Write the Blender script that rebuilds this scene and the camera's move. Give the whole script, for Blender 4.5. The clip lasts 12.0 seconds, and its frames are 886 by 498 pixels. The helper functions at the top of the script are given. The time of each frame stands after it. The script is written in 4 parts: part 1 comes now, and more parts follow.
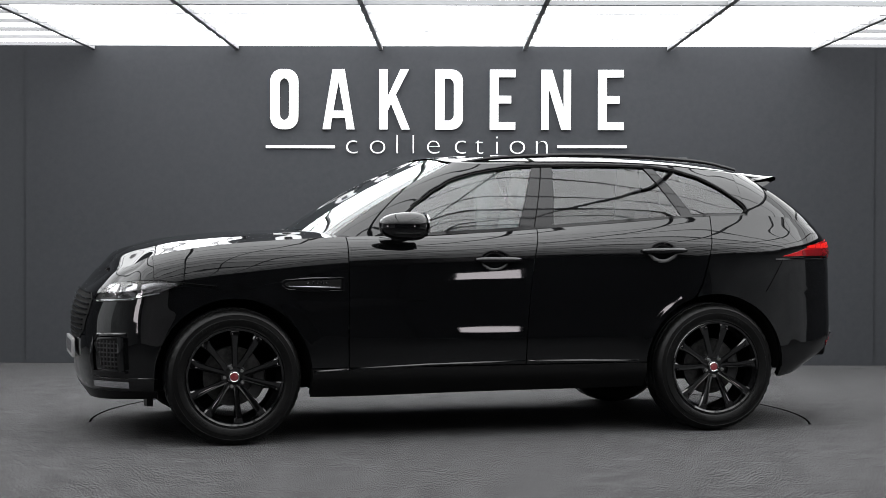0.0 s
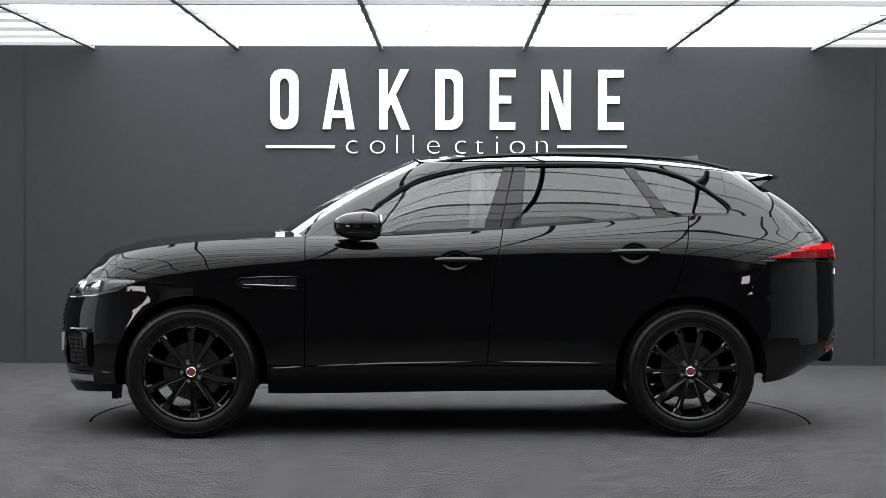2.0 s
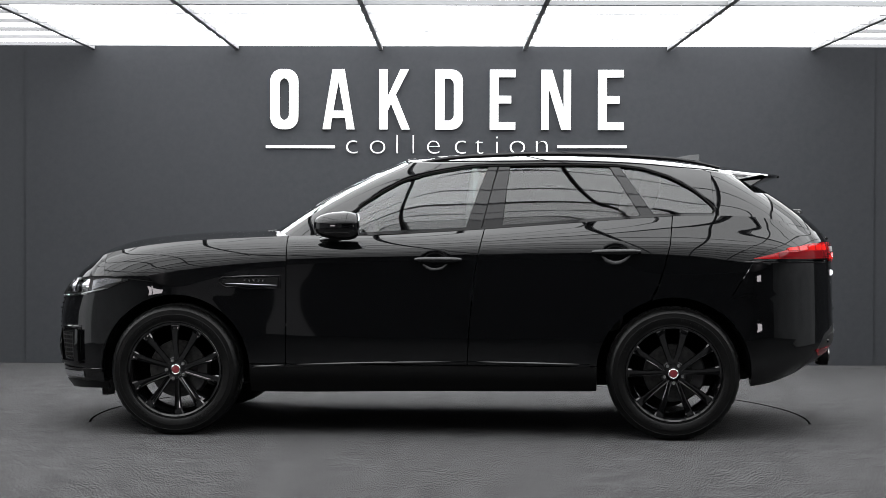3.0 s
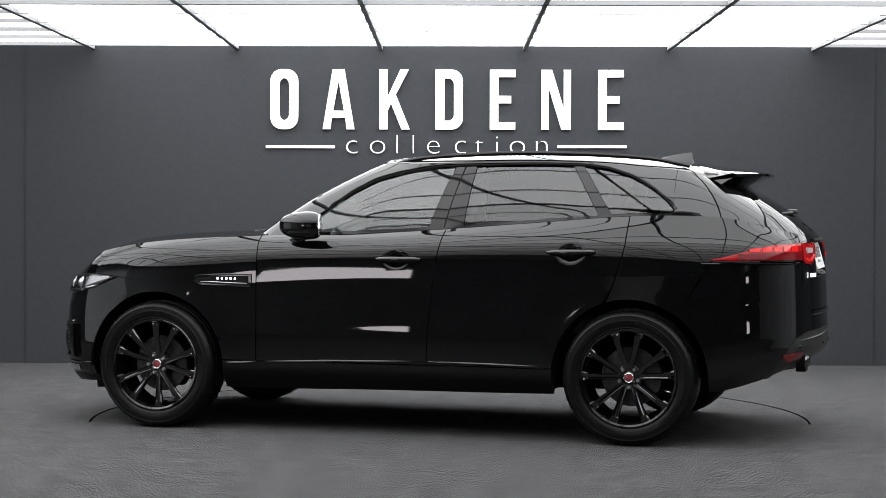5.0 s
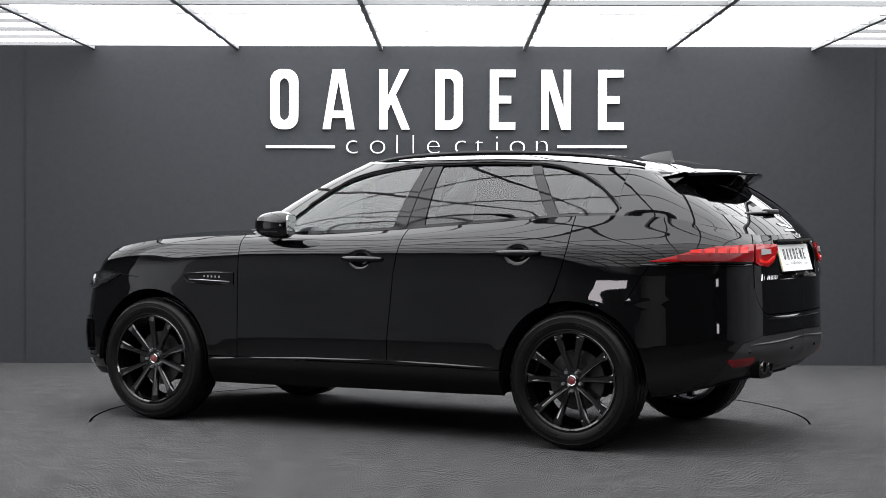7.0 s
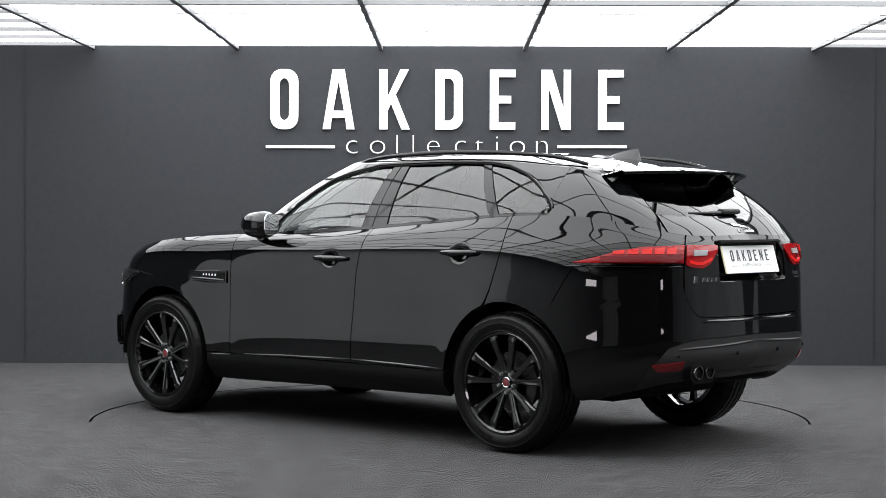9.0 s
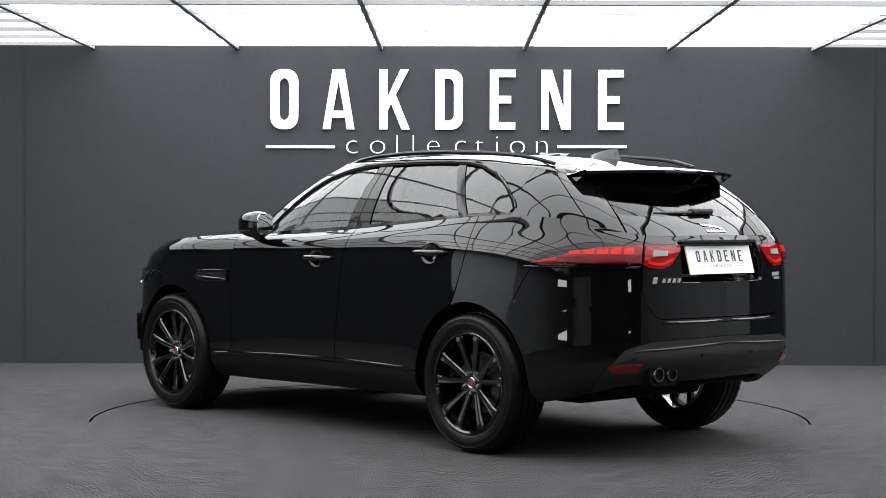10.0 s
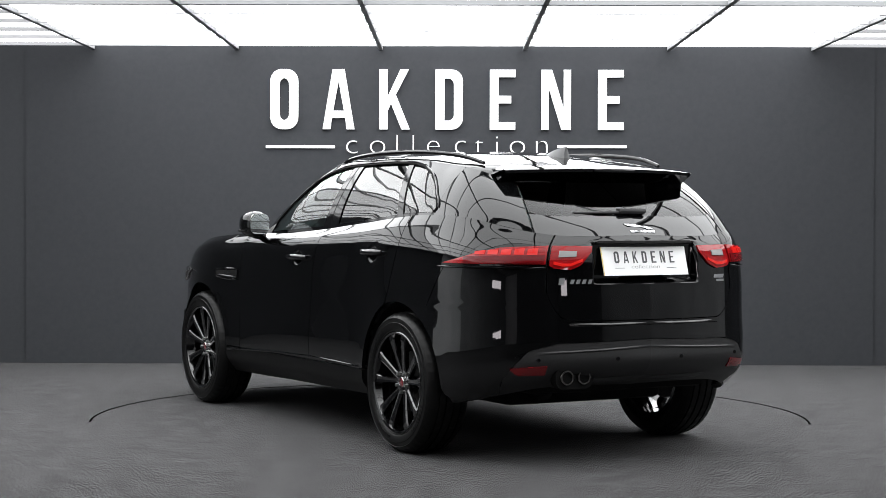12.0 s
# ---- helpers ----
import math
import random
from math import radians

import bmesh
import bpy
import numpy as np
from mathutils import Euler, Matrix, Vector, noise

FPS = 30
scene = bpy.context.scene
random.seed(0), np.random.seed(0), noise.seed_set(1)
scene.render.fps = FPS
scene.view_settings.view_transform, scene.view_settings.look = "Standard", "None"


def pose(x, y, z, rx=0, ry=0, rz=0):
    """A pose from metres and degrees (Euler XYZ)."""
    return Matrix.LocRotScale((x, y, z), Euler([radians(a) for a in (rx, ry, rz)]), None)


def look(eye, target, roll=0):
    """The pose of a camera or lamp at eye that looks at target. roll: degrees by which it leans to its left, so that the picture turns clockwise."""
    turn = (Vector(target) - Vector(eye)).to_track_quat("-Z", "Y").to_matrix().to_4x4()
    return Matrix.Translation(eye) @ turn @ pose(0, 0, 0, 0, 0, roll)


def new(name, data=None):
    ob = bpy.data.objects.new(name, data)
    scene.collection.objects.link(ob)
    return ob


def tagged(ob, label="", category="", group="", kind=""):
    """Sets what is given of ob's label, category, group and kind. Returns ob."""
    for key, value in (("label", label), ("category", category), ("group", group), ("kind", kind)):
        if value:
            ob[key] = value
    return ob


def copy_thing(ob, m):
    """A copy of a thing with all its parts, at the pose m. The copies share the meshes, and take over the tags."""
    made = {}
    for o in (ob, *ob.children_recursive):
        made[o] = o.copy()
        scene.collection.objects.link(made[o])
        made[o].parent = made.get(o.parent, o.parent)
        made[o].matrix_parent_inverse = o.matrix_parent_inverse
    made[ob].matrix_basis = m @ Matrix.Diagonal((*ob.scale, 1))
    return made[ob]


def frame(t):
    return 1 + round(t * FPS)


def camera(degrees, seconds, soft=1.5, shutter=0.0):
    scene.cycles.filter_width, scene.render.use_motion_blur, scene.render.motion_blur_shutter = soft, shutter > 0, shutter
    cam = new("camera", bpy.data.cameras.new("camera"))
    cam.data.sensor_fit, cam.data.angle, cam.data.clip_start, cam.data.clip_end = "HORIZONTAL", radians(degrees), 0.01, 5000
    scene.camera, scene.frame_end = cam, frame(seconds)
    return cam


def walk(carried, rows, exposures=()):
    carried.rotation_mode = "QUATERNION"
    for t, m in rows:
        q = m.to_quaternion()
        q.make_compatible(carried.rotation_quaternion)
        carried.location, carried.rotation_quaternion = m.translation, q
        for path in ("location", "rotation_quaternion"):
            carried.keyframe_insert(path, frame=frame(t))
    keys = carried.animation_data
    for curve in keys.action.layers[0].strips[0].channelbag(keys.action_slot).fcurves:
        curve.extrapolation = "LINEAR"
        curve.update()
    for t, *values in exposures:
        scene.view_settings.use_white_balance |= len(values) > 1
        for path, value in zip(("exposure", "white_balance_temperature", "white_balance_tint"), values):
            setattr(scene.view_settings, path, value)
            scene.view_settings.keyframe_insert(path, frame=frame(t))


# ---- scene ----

# ---- camera: stands still on a tripod, a long lens ----
cam = camera(27.83, 12.0, 0.8)
EYE = Vector((0.0, -11.32, 1.303))
AIM = EYE + Vector((-0.00414, 1.0, -0.02102)) * 10
walk(cam, [(0, look(EYE, AIM, 0.168)), (12, look(EYE, AIM, 0.168))])

# ---- light: the whole ceiling is a field of lit panels ----
world = bpy.data.worlds.new("world")
world.use_nodes = True
world.node_tree.nodes["Background"].inputs[0].default_value = (0.5, 0.52, 0.55, 1)
world.node_tree.nodes["Background"].inputs[1].default_value = 0.02
scene.world = world
scene.view_settings.exposure = 0.0
PANEL_GLOW = 5.0

# ---- materials ----
def principled(name, color, rough=0.5, metal=0.0, coat=0.0, spec=0.5):
    m = bpy.data.materials.new(name)
    m.use_nodes = True
    b = m.node_tree.nodes["Principled BSDF"]
    b.inputs["Base Color"].default_value = (*color, 1)
    b.inputs["Roughness"].default_value = rough
    b.inputs["Metallic"].default_value = metal
    b.inputs["Coat Weight"].default_value = coat
    b.inputs["Coat Roughness"].default_value = 0.02
    b.inputs["Specular IOR Level"].default_value = spec
    return m


def textured(m, dark, light, scale, detail=4.0, bump=0.0, bump_scale=None, rough=None, band=(0.36, 0.64), lay=None):
    """Adds two-scale noise to a material's colour, and to its relief and gloss."""
    nt = m.node_tree
    b = nt.nodes["Principled BSDF"]
    co = nt.nodes.new("ShaderNodeTexCoord")
    n1 = nt.nodes.new("ShaderNodeTexNoise")
    n1.inputs["Scale"].default_value = scale
    n1.inputs["Detail"].default_value = detail
    n1.inputs["Roughness"].default_value = 0.65
    n2 = nt.nodes.new("ShaderNodeTexNoise")
    n2.inputs["Scale"].default_value = scale * 0.035
    n2.inputs["Detail"].default_value = 3
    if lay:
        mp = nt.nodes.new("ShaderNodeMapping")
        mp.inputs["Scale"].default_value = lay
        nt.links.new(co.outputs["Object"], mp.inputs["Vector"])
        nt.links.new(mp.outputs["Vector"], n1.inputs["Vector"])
    else:
        nt.links.new(co.outputs["Object"], n1.inputs["Vector"])
    nt.links.new(co.outputs["Object"], n2.inputs["Vector"])
    mx = nt.nodes.new("ShaderNodeMath")
    mx.operation = "MULTIPLY_ADD"
    mx.inputs[1].default_value = 0.12
    nt.links.new(n2.outputs["Fac"], mx.inputs[0])
    sc = nt.nodes.new("ShaderNodeMath")
    sc.operation = "MULTIPLY"
    sc.inputs[1].default_value = 0.88
    nt.links.new(n1.outputs["Fac"], sc.inputs[0])
    nt.links.new(sc.outputs[0], mx.inputs[2])
    ramp = nt.nodes.new("ShaderNodeValToRGB")
    ramp.color_ramp.elements[0].position, ramp.color_ramp.elements[1].position = band
    ramp.color_ramp.elements[0].color, ramp.color_ramp.elements[1].color = (*dark, 1), (*light, 1)
    nt.links.new(mx.outputs[0], ramp.inputs[0])
    nt.links.new(ramp.outputs[0], b.inputs["Base Color"])
    if bump:
        bp = nt.nodes.new("ShaderNodeBump")
        bp.inputs["Strength"].default_value = bump
        bp.inputs["Distance"].default_value = bump_scale or 0.002
        nt.links.new(n1.outputs["Fac"], bp.inputs["Height"])
        nt.links.new(bp.outputs[0], b.inputs["Normal"])
    if rough:
        mr = nt.nodes.new("ShaderNodeMapRange")
        mr.inputs[3].default_value, mr.inputs[4].default_value = rough
        nt.links.new(n2.outputs["Fac"], mr.inputs[0])
        nt.links.new(mr.outputs[0], b.inputs["Roughness"])
    return m


def glowing(name, color, strength, base=0.8):
    m = principled(name, (base, base, base), 0.4)
    b = m.node_tree.nodes["Principled BSDF"]
    b.inputs["Emission Color"].default_value = (*color, 1)
    b.inputs["Emission Strength"].default_value = strength
    return m


def glass(name, tint, rough=0.0, ior=1.66):
    m = principled(name, tint, rough)
    b = m.node_tree.nodes["Principled BSDF"]
    b.inputs["Transmission Weight"].default_value = 1.0
    b.inputs["IOR"].default_value = ior
    return m


PAINT = textured(principled("black_gloss_paint", (0.0022, 0.0023, 0.0026), 0.6, 0.0, 1.0, 0.0), (0.0019, 0.002, 0.0022), (0.0026, 0.0027, 0.003), 900, 2)
TRIM = principled("gloss_black_trim", (0.003, 0.003, 0.0034), 0.06, spec=0.32)
PLASTIC = textured(principled("grained_black_plastic", (0.015, 0.015, 0.016), 0.5), (0.007, 0.007, 0.0075), (0.012, 0.012, 0.0125), 300, 3, 0.15, 0.0006)
RUBBER = textured(principled("tyre_rubber", (0.012, 0.012, 0.012), 0.5, spec=0.16), (0.0012, 0.0012, 0.0012), (0.0045, 0.0045, 0.0045), 60, 4, 0.25, 0.0008, (0.30, 0.5))
SILL_BLACK = textured(principled("satin_black_sill", (0.002, 0.002, 0.002), 0.4, spec=0.14), (0.0015, 0.0015, 0.0015), (0.003, 0.003, 0.0031), 200, 3, 0.1, 0.0005)
SEAL = principled("black_seal", (0.002, 0.002, 0.002), 0.8, spec=0.15)
RIM = principled("gloss_black_alloy", (0.0025, 0.0025, 0.0027), 0.10, 0.0, 1.0, 0.3)
STEEL = textured(principled("brake_steel", (0.2, 0.2, 0.2), 0.4, 1.0), (0.04, 0.04, 0.04), (0.08, 0.08, 0.078), 40)
CHROME = principled("chrome", (0.75, 0.75, 0.76), 0.08, 1.0)
RED_CAP = principled("red_enamel", (0.15, 0.02, 0.024), 0.2, 0.0, 1.0)
PRIVACY = glass("privacy_glass", (0.13, 0.14, 0.14), 0.0, 1.6)
REAR_GLASS = glass("dark_rear_glass", (0.05, 0.055, 0.055), 0.0, 1.33)
CLEAR = glass("green_tinted_glass", (0.46, 0.66, 0.66), 0.0, 1.75)
LENS = glass("clear_lens", (0.95, 0.95, 0.95))
RED_LENS = principled("red_lens", (0.27, 0.006, 0.008), 0.05)
DARK_RED = principled("dark_red_lens", (0.13, 0.004, 0.006), 0.06)
# weak emission stands in for room light caught in the unlit red lens
LENS_RED_GLOW = glowing("red_lens_glow", (1.0, 0.03, 0.02), 0.35, 0.2)
LENS_RED_GLOW.node_tree.nodes["Principled BSDF"].inputs["Base Color"].default_value = (0.35, 0.006, 0.006, 1)
LENS_RED_GLOW.node_tree.nodes["Principled BSDF"].inputs["Roughness"].default_value = 0.06
REFLECTOR = principled("lamp_reflector", (0.6, 0.6, 0.62), 0.12, 1.0)
PLATE = principled("plate_white", (0.8, 0.8, 0.8), 0.35)
PLATE_EDGE = principled("plate_yellow_edge", (0.75, 0.5, 0.04), 0.4)
INK = principled("grey_ink", (0.06, 0.06, 0.065), 0.5)
MIRROR = principled("mirror_glass", (0.85, 0.87, 0.88), 0.01, 1.0)
SEAT = textured(principled("leather", (0.1, 0.1, 0.1), 0.45), (0.10, 0.105, 0.105), (0.14, 0.145, 0.145), 80, 3, 0.1)
WALL = textured(principled("charcoal_wall_paint", (0.03, 0.03, 0.03), 0.75, spec=0.12), (0.0322, 0.0338, 0.0373), (0.0364, 0.0381, 0.0418), 25, 5, 0.05, 0.001)
WALL_SIDE = textured(principled("charcoal_side_paint", (0.03, 0.03, 0.03), 0.75, spec=0.12), (0.0342, 0.0359, 0.0393), (0.0380, 0.0398, 0.0433), 25, 5, 0.05, 0.001)
LIGHT_WALL = textured(principled("pale_wall_paint", (0.5, 0.5, 0.5), 0.7), (0.72, 0.73, 0.74), (0.84, 0.85, 0.86), 1.2, 4)
MID_WALL = textured(principled("mid_grey_wall_paint", (0.3, 0.3, 0.3), 0.7), (0.26, 0.265, 0.27), (0.36, 0.365, 0.37), 1.2, 4)
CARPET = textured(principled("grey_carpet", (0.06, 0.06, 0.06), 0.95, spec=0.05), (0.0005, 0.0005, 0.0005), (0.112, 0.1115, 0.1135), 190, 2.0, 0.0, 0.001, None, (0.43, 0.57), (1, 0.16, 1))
# the rows over the stage burn full, those towards the camera are dimmed
ROW_GLOW = (1.30, 1.12, 1.02, 0.93, 0.93, 0.72, 0.43, 0.28, 0.19, 0.14)
PANELS = [glowing("light_panel", (0.97, 0.985, 1.0), PANEL_GLOW * g) for g in ROW_GLOW]
# the outer bays over the stage are weaker
PANELS_EDGE = [glowing("light_panel_weak", (0.97, 0.985, 1.0), PANEL_GLOW * g * 0.42) for g in ROW_GLOW[:5]]
BAR = principled("dark_bar", (0.02, 0.02, 0.02), 0.5)
GREYBAR = principled("grey_bar", (0.22, 0.225, 0.23), 0.6)
THREAD = principled("thin_grey_bar", (0.45, 0.45, 0.46), 0.6)
WHITE = principled("white_acrylic", (0.8, 0.8, 0.8), 0.4)
GROOVE = principled("turntable_joint", (0.002, 0.002, 0.002), 0.9, spec=0.0)
NUT = principled("nut_steel", (0.4, 0.4, 0.4), 0.35, 1.0)


# ---- mesh helpers ----
def mesh_object(name, bm, material, parent=None, label="", smooth=True, weld=True):
    if weld:
        bmesh.ops.remove_doubles(bm, verts=bm.verts, dist=1e-5)
    me = bpy.data.meshes.new(name)
    bm.to_mesh(me)
    bm.free()
    for p in me.polygons:
        p.use_smooth = smooth
    if smooth:
        me.set_sharp_from_angle(angle=radians(38))
    me.materials.append(material)
    ob = new(name, me)
    if parent is not None:
        ob.parent = parent
    if label:
        ob["label"] = label
    return ob


def part(name, bm, material, parent, label="", smooth=True):
    return mesh_object(name, bm, material, parent, label, smooth)


def box(bm, x0, x1, y0, y1, z0, z1, bevel=0.0):
    r = bmesh.ops.create_cube(bm, size=1.0)
    vs = r["verts"]
    bmesh.ops.scale(bm, vec=(x1 - x0, y1 - y0, z1 - z0), verts=vs)
    bmesh.ops.translate(bm, vec=((x0 + x1) / 2, (y0 + y1) / 2, (z0 + z1) / 2), verts=vs)
    if bevel:
        es = list({e for v in vs for e in v.link_edges})
        bmesh.ops.bevel(bm, geom=es, offset=bevel, segments=2, affect="EDGES", profile=0.5)
    return vs


def tube(bm, pts, radius, seg=8, cap=True, flat=1.0):
    """A round bar along points; flat squashes it across."""
    pts = [Vector(p) for p in pts]
    rings = []
    for i, p in enumerate(pts):
        d = (pts[min(i + 1, len(pts) - 1)] - pts[max(i - 1, 0)]).normalized()
        a = d.cross(Vector((0, 0, 1)))
        a = a.normalized() if a.length > 1e-4 else Vector((1, 0, 0))
        b = d.cross(a).normalized()
        r = radius[i] if isinstance(radius, (list, tuple)) else radius
        rings.append([bm.verts.new(p + a * math.cos(k / seg * math.tau) * r + b * math.sin(k / seg * math.tau) * r * flat) for k in range(seg)])
    for r0, r1 in zip(rings, rings[1:]):
        for k in range(seg):
            bm.faces.new((r0[k], r0[(k + 1) % seg], r1[(k + 1) % seg], r1[k]))
    if cap:
        bm.faces.new(list(reversed(rings[0])))
        bm.faces.new(rings[-1])
    bmesh.ops.recalc_face_normals(bm, faces=bm.faces)
    return bm


def lathe(bm, profile, seg=48, axis="Y"):
    """Turns a profile of (radius, along) about the y axis."""
    rings = []
    for r, h in profile:
        rings.append([bm.verts.new((r * math.cos(k / seg * math.tau), h, r * math.sin(k / seg * math.tau))) for k in range(seg)])
    for r0, r1 in zip(rings, rings[1:]):
        for k in range(seg):
            bm.faces.new((r0[k], r0[(k + 1) % seg], r1[(k + 1) % seg], r1[k]))
    return bm


def slab(bm, outline, depth, to_world):
    """A flat plate with the outline (a, b), given thickness; to_world(a, b, c) places it."""
    n = len(outline)
    f = [bm.verts.new(to_world(a, b, 0.0)) for a, b in outline]
    g = [bm.verts.new(to_world(a, b, depth)) for a, b in outline]
    bm.faces.new(f)
    bm.faces.new(list(reversed(g)))
    for i in range(n):
        bm.faces.new((f[i], g[i], g[(i + 1) % n], f[(i + 1) % n]))
    bmesh.ops.recalc_face_normals(bm, faces=bm.faces)
    return bm


# ---- the room ----
WALL_Y, HIGH = 3.90, 2.687
ROOM_X, ROOM_BACK = 7.3, -14.0

bm = bmesh.new()
box(bm, -ROOM_X - 0.2, ROOM_X + 0.2, ROOM_BACK - 0.2, WALL_Y + 0.3, -0.2, 0.0)
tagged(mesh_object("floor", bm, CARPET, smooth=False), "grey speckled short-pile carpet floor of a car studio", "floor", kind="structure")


def plain_wall(name, x0, x1, y0, y1, material, label, z0=0.0, z1=HIGH + 0.3):
    b = bmesh.new()
    box(b, x0, x1, y0, y1, z0, z1)
    return tagged(mesh_object(name, b, material, smooth=False), label, "wall", kind="structure")


plain_wall("wall_north", -3.62, 3.60, WALL_Y, WALL_Y + 0.2, WALL, "matt charcoal painted studio back wall")
plain_wall("wall_north_west", -ROOM_X, -3.62, WALL_Y + 0.015, WALL_Y + 0.2, WALL_SIDE, "slightly darker charcoal wall return")
plain_wall("wall_north_east", 3.60, ROOM_X, WALL_Y + 0.015, WALL_Y + 0.2, WALL_SIDE, "slightly darker charcoal wall return")
plain_wall("wall_west", -ROOM_X - 0.2, -ROOM_X, -0.30, WALL_Y + 0.2, WALL_SIDE, "plain dark studio side wall")
plain_wall("wall_west_front", -ROOM_X - 0.2, -ROOM_X, -3.2, -0.30, LIGHT_WALL, "pale painted workshop wall beyond the stage")
plain_wall("wall_west_far", -ROOM_X - 0.2, -ROOM_X, ROOM_BACK, -3.2, MID_WALL, "mid-grey painted workshop wall")
plain_wall("wall_east", ROOM_X, ROOM_X + 0.2, -0.6, WALL_Y + 0.2, WALL_SIDE, "plain dark studio side wall")
plain_wall("wall_east_front", ROOM_X, ROOM_X + 0.2, -8.0, -0.6, MID_WALL, "mid-grey painted workshop wall")
plain_wall("wall_east_far", ROOM_X, ROOM_X + 0.2, ROOM_BACK, -8.0, WALL_SIDE, "plain dark studio side wall")
plain_wall("wall_south_west", -ROOM_X, -3.2, ROOM_BACK - 0.2, ROOM_BACK, LIGHT_WALL, "pale painted workshop wall beyond the stage")
plain_wall("wall_south", -3.2, ROOM_X, ROOM_BACK - 0.2, ROOM_BACK, WALL_SIDE, "plain dark wall behind the camera")
bm = bmesh.new()
box(bm, -ROOM_X, ROOM_X, ROOM_BACK, WALL_Y + 0.2, HIGH + 0.12, HIGH + 0.3)
tagged(mesh_object("ceiling", bm, BAR, smooth=False), "dark soffit above the light panels", "ceiling", kind="structure")

# lit panels, bay by bay, with dark bars between and thin cross bars
PITCH, BAY0 = 1.2235, -0.596
bays = [BAY0 + PITCH * i for i in range(-5, 7)]
CROSS = 0.605
rows_y = [3.62 - CROSS * i for i in range(20)]
light = tagged(new("ceiling_light"), "white lit ceiling of large diffuser panels in dark bars", "ceiling light")
light.location = (0, 0, HIGH)
for i in range(len(bays) - 1):
    for j in range(0, len(rows_y) - 1, 2):
        y1 = WALL_Y - 0.004 if j == 0 else rows_y[j]
        y0 = rows_y[min(j + 2, len(rows_y) - 1)]
        bm = bmesh.new()
        box(bm, bays[i] + 0.02, bays[i + 1] - 0.02, y0 + 0.004, y1 - 0.004, 0.02, 0.05)
        weak = j < 6 and abs((bays[i] + bays[i + 1]) / 2) > 3.0
        part("diffuser", bm, (PANELS_EDGE if weak else PANELS)[j // 2], light, smooth=False)
for x in bays:
    bm = bmesh.new()
    box(bm, x - 0.018, x + 0.018, rows_y[-1], WALL_Y - 0.004, -0.014, 0.06, 0.003)
    part("bar", bm, GREYBAR, light, "dark grey long bar", smooth=False)
for j, y in enumerate(rows_y):
    strong = j % 5 == 0 and j > 0
    bm = bmesh.new()
    w = 0.030 if strong else 0.013
    box(bm, bays[0], bays[-1], y - w, y + w, -0.014 if strong else -0.008, 0.019)
    part("cross_bar", bm, GREYBAR if strong else THREAD, light, "dark grey cross bar" if strong else "thin grey panel joint", smooth=False)

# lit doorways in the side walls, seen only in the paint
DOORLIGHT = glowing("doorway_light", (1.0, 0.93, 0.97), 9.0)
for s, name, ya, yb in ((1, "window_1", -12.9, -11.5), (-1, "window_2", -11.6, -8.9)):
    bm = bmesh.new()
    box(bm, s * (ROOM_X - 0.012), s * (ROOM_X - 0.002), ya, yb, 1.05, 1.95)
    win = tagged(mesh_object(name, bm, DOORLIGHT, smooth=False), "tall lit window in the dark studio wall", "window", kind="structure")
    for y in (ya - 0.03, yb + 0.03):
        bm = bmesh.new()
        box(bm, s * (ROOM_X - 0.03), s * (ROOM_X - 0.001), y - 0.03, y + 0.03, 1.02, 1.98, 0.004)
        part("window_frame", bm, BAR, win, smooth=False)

# the joint of the turntable in the carpet: the part of the ring that shows
bm = bmesh.new()
ring = []
for k in range(121):
    a = radians(-10 + 200 * k / 120)
    ring.append([bm.verts.new((r * math.cos(a) - 0.002, r * math.sin(a) + 0.02, z)) for r, z in ((2.2375, 0.0005), (2.239, 0.003), (2.251, 0.003), (2.2525, 0.0005))])
for r0, r1 in zip(ring, ring[1:]):
    for q in range(3):
        bm.faces.new((r0[q], r1[q], r1[q + 1], r0[q + 1]))
bmesh.ops.recalc_face_normals(bm, faces=bm.faces)
tagged(mesh_object("turntable_joint", bm, GROOVE), "thin dark joint of a turntable in carpet", "floor joint", kind="structure")


# ---- the sign ----
SIGN_S = 15.22 / 3164.6


def wall_x(px):
    return (px - 797.0) * SIGN_S + 0.004


def wall_z(py):
    return 1.303 + (374.5 - py) * SIGN_S


sign = tagged(new("wall_sign"), "white raised acrylic sign lettering on charcoal wall", "sign")
sign.location = (0, WALL_Y, 0)


def rounded(x0, y0, x1, y1, r, n=7):
    out = []
    for cx, cy, a0 in ((x1 - r, y1 - r, 0), (x0 + r, y1 - r, 90), (x0 + r, y0 + r, 180), (x1 - r, y0 + r, 270)):
        for k in range(n):
            a = radians(a0 + 90 * k / (n - 1))
            out.append((cx + r * math.cos(a), cy + r * math.sin(a)))
    return out


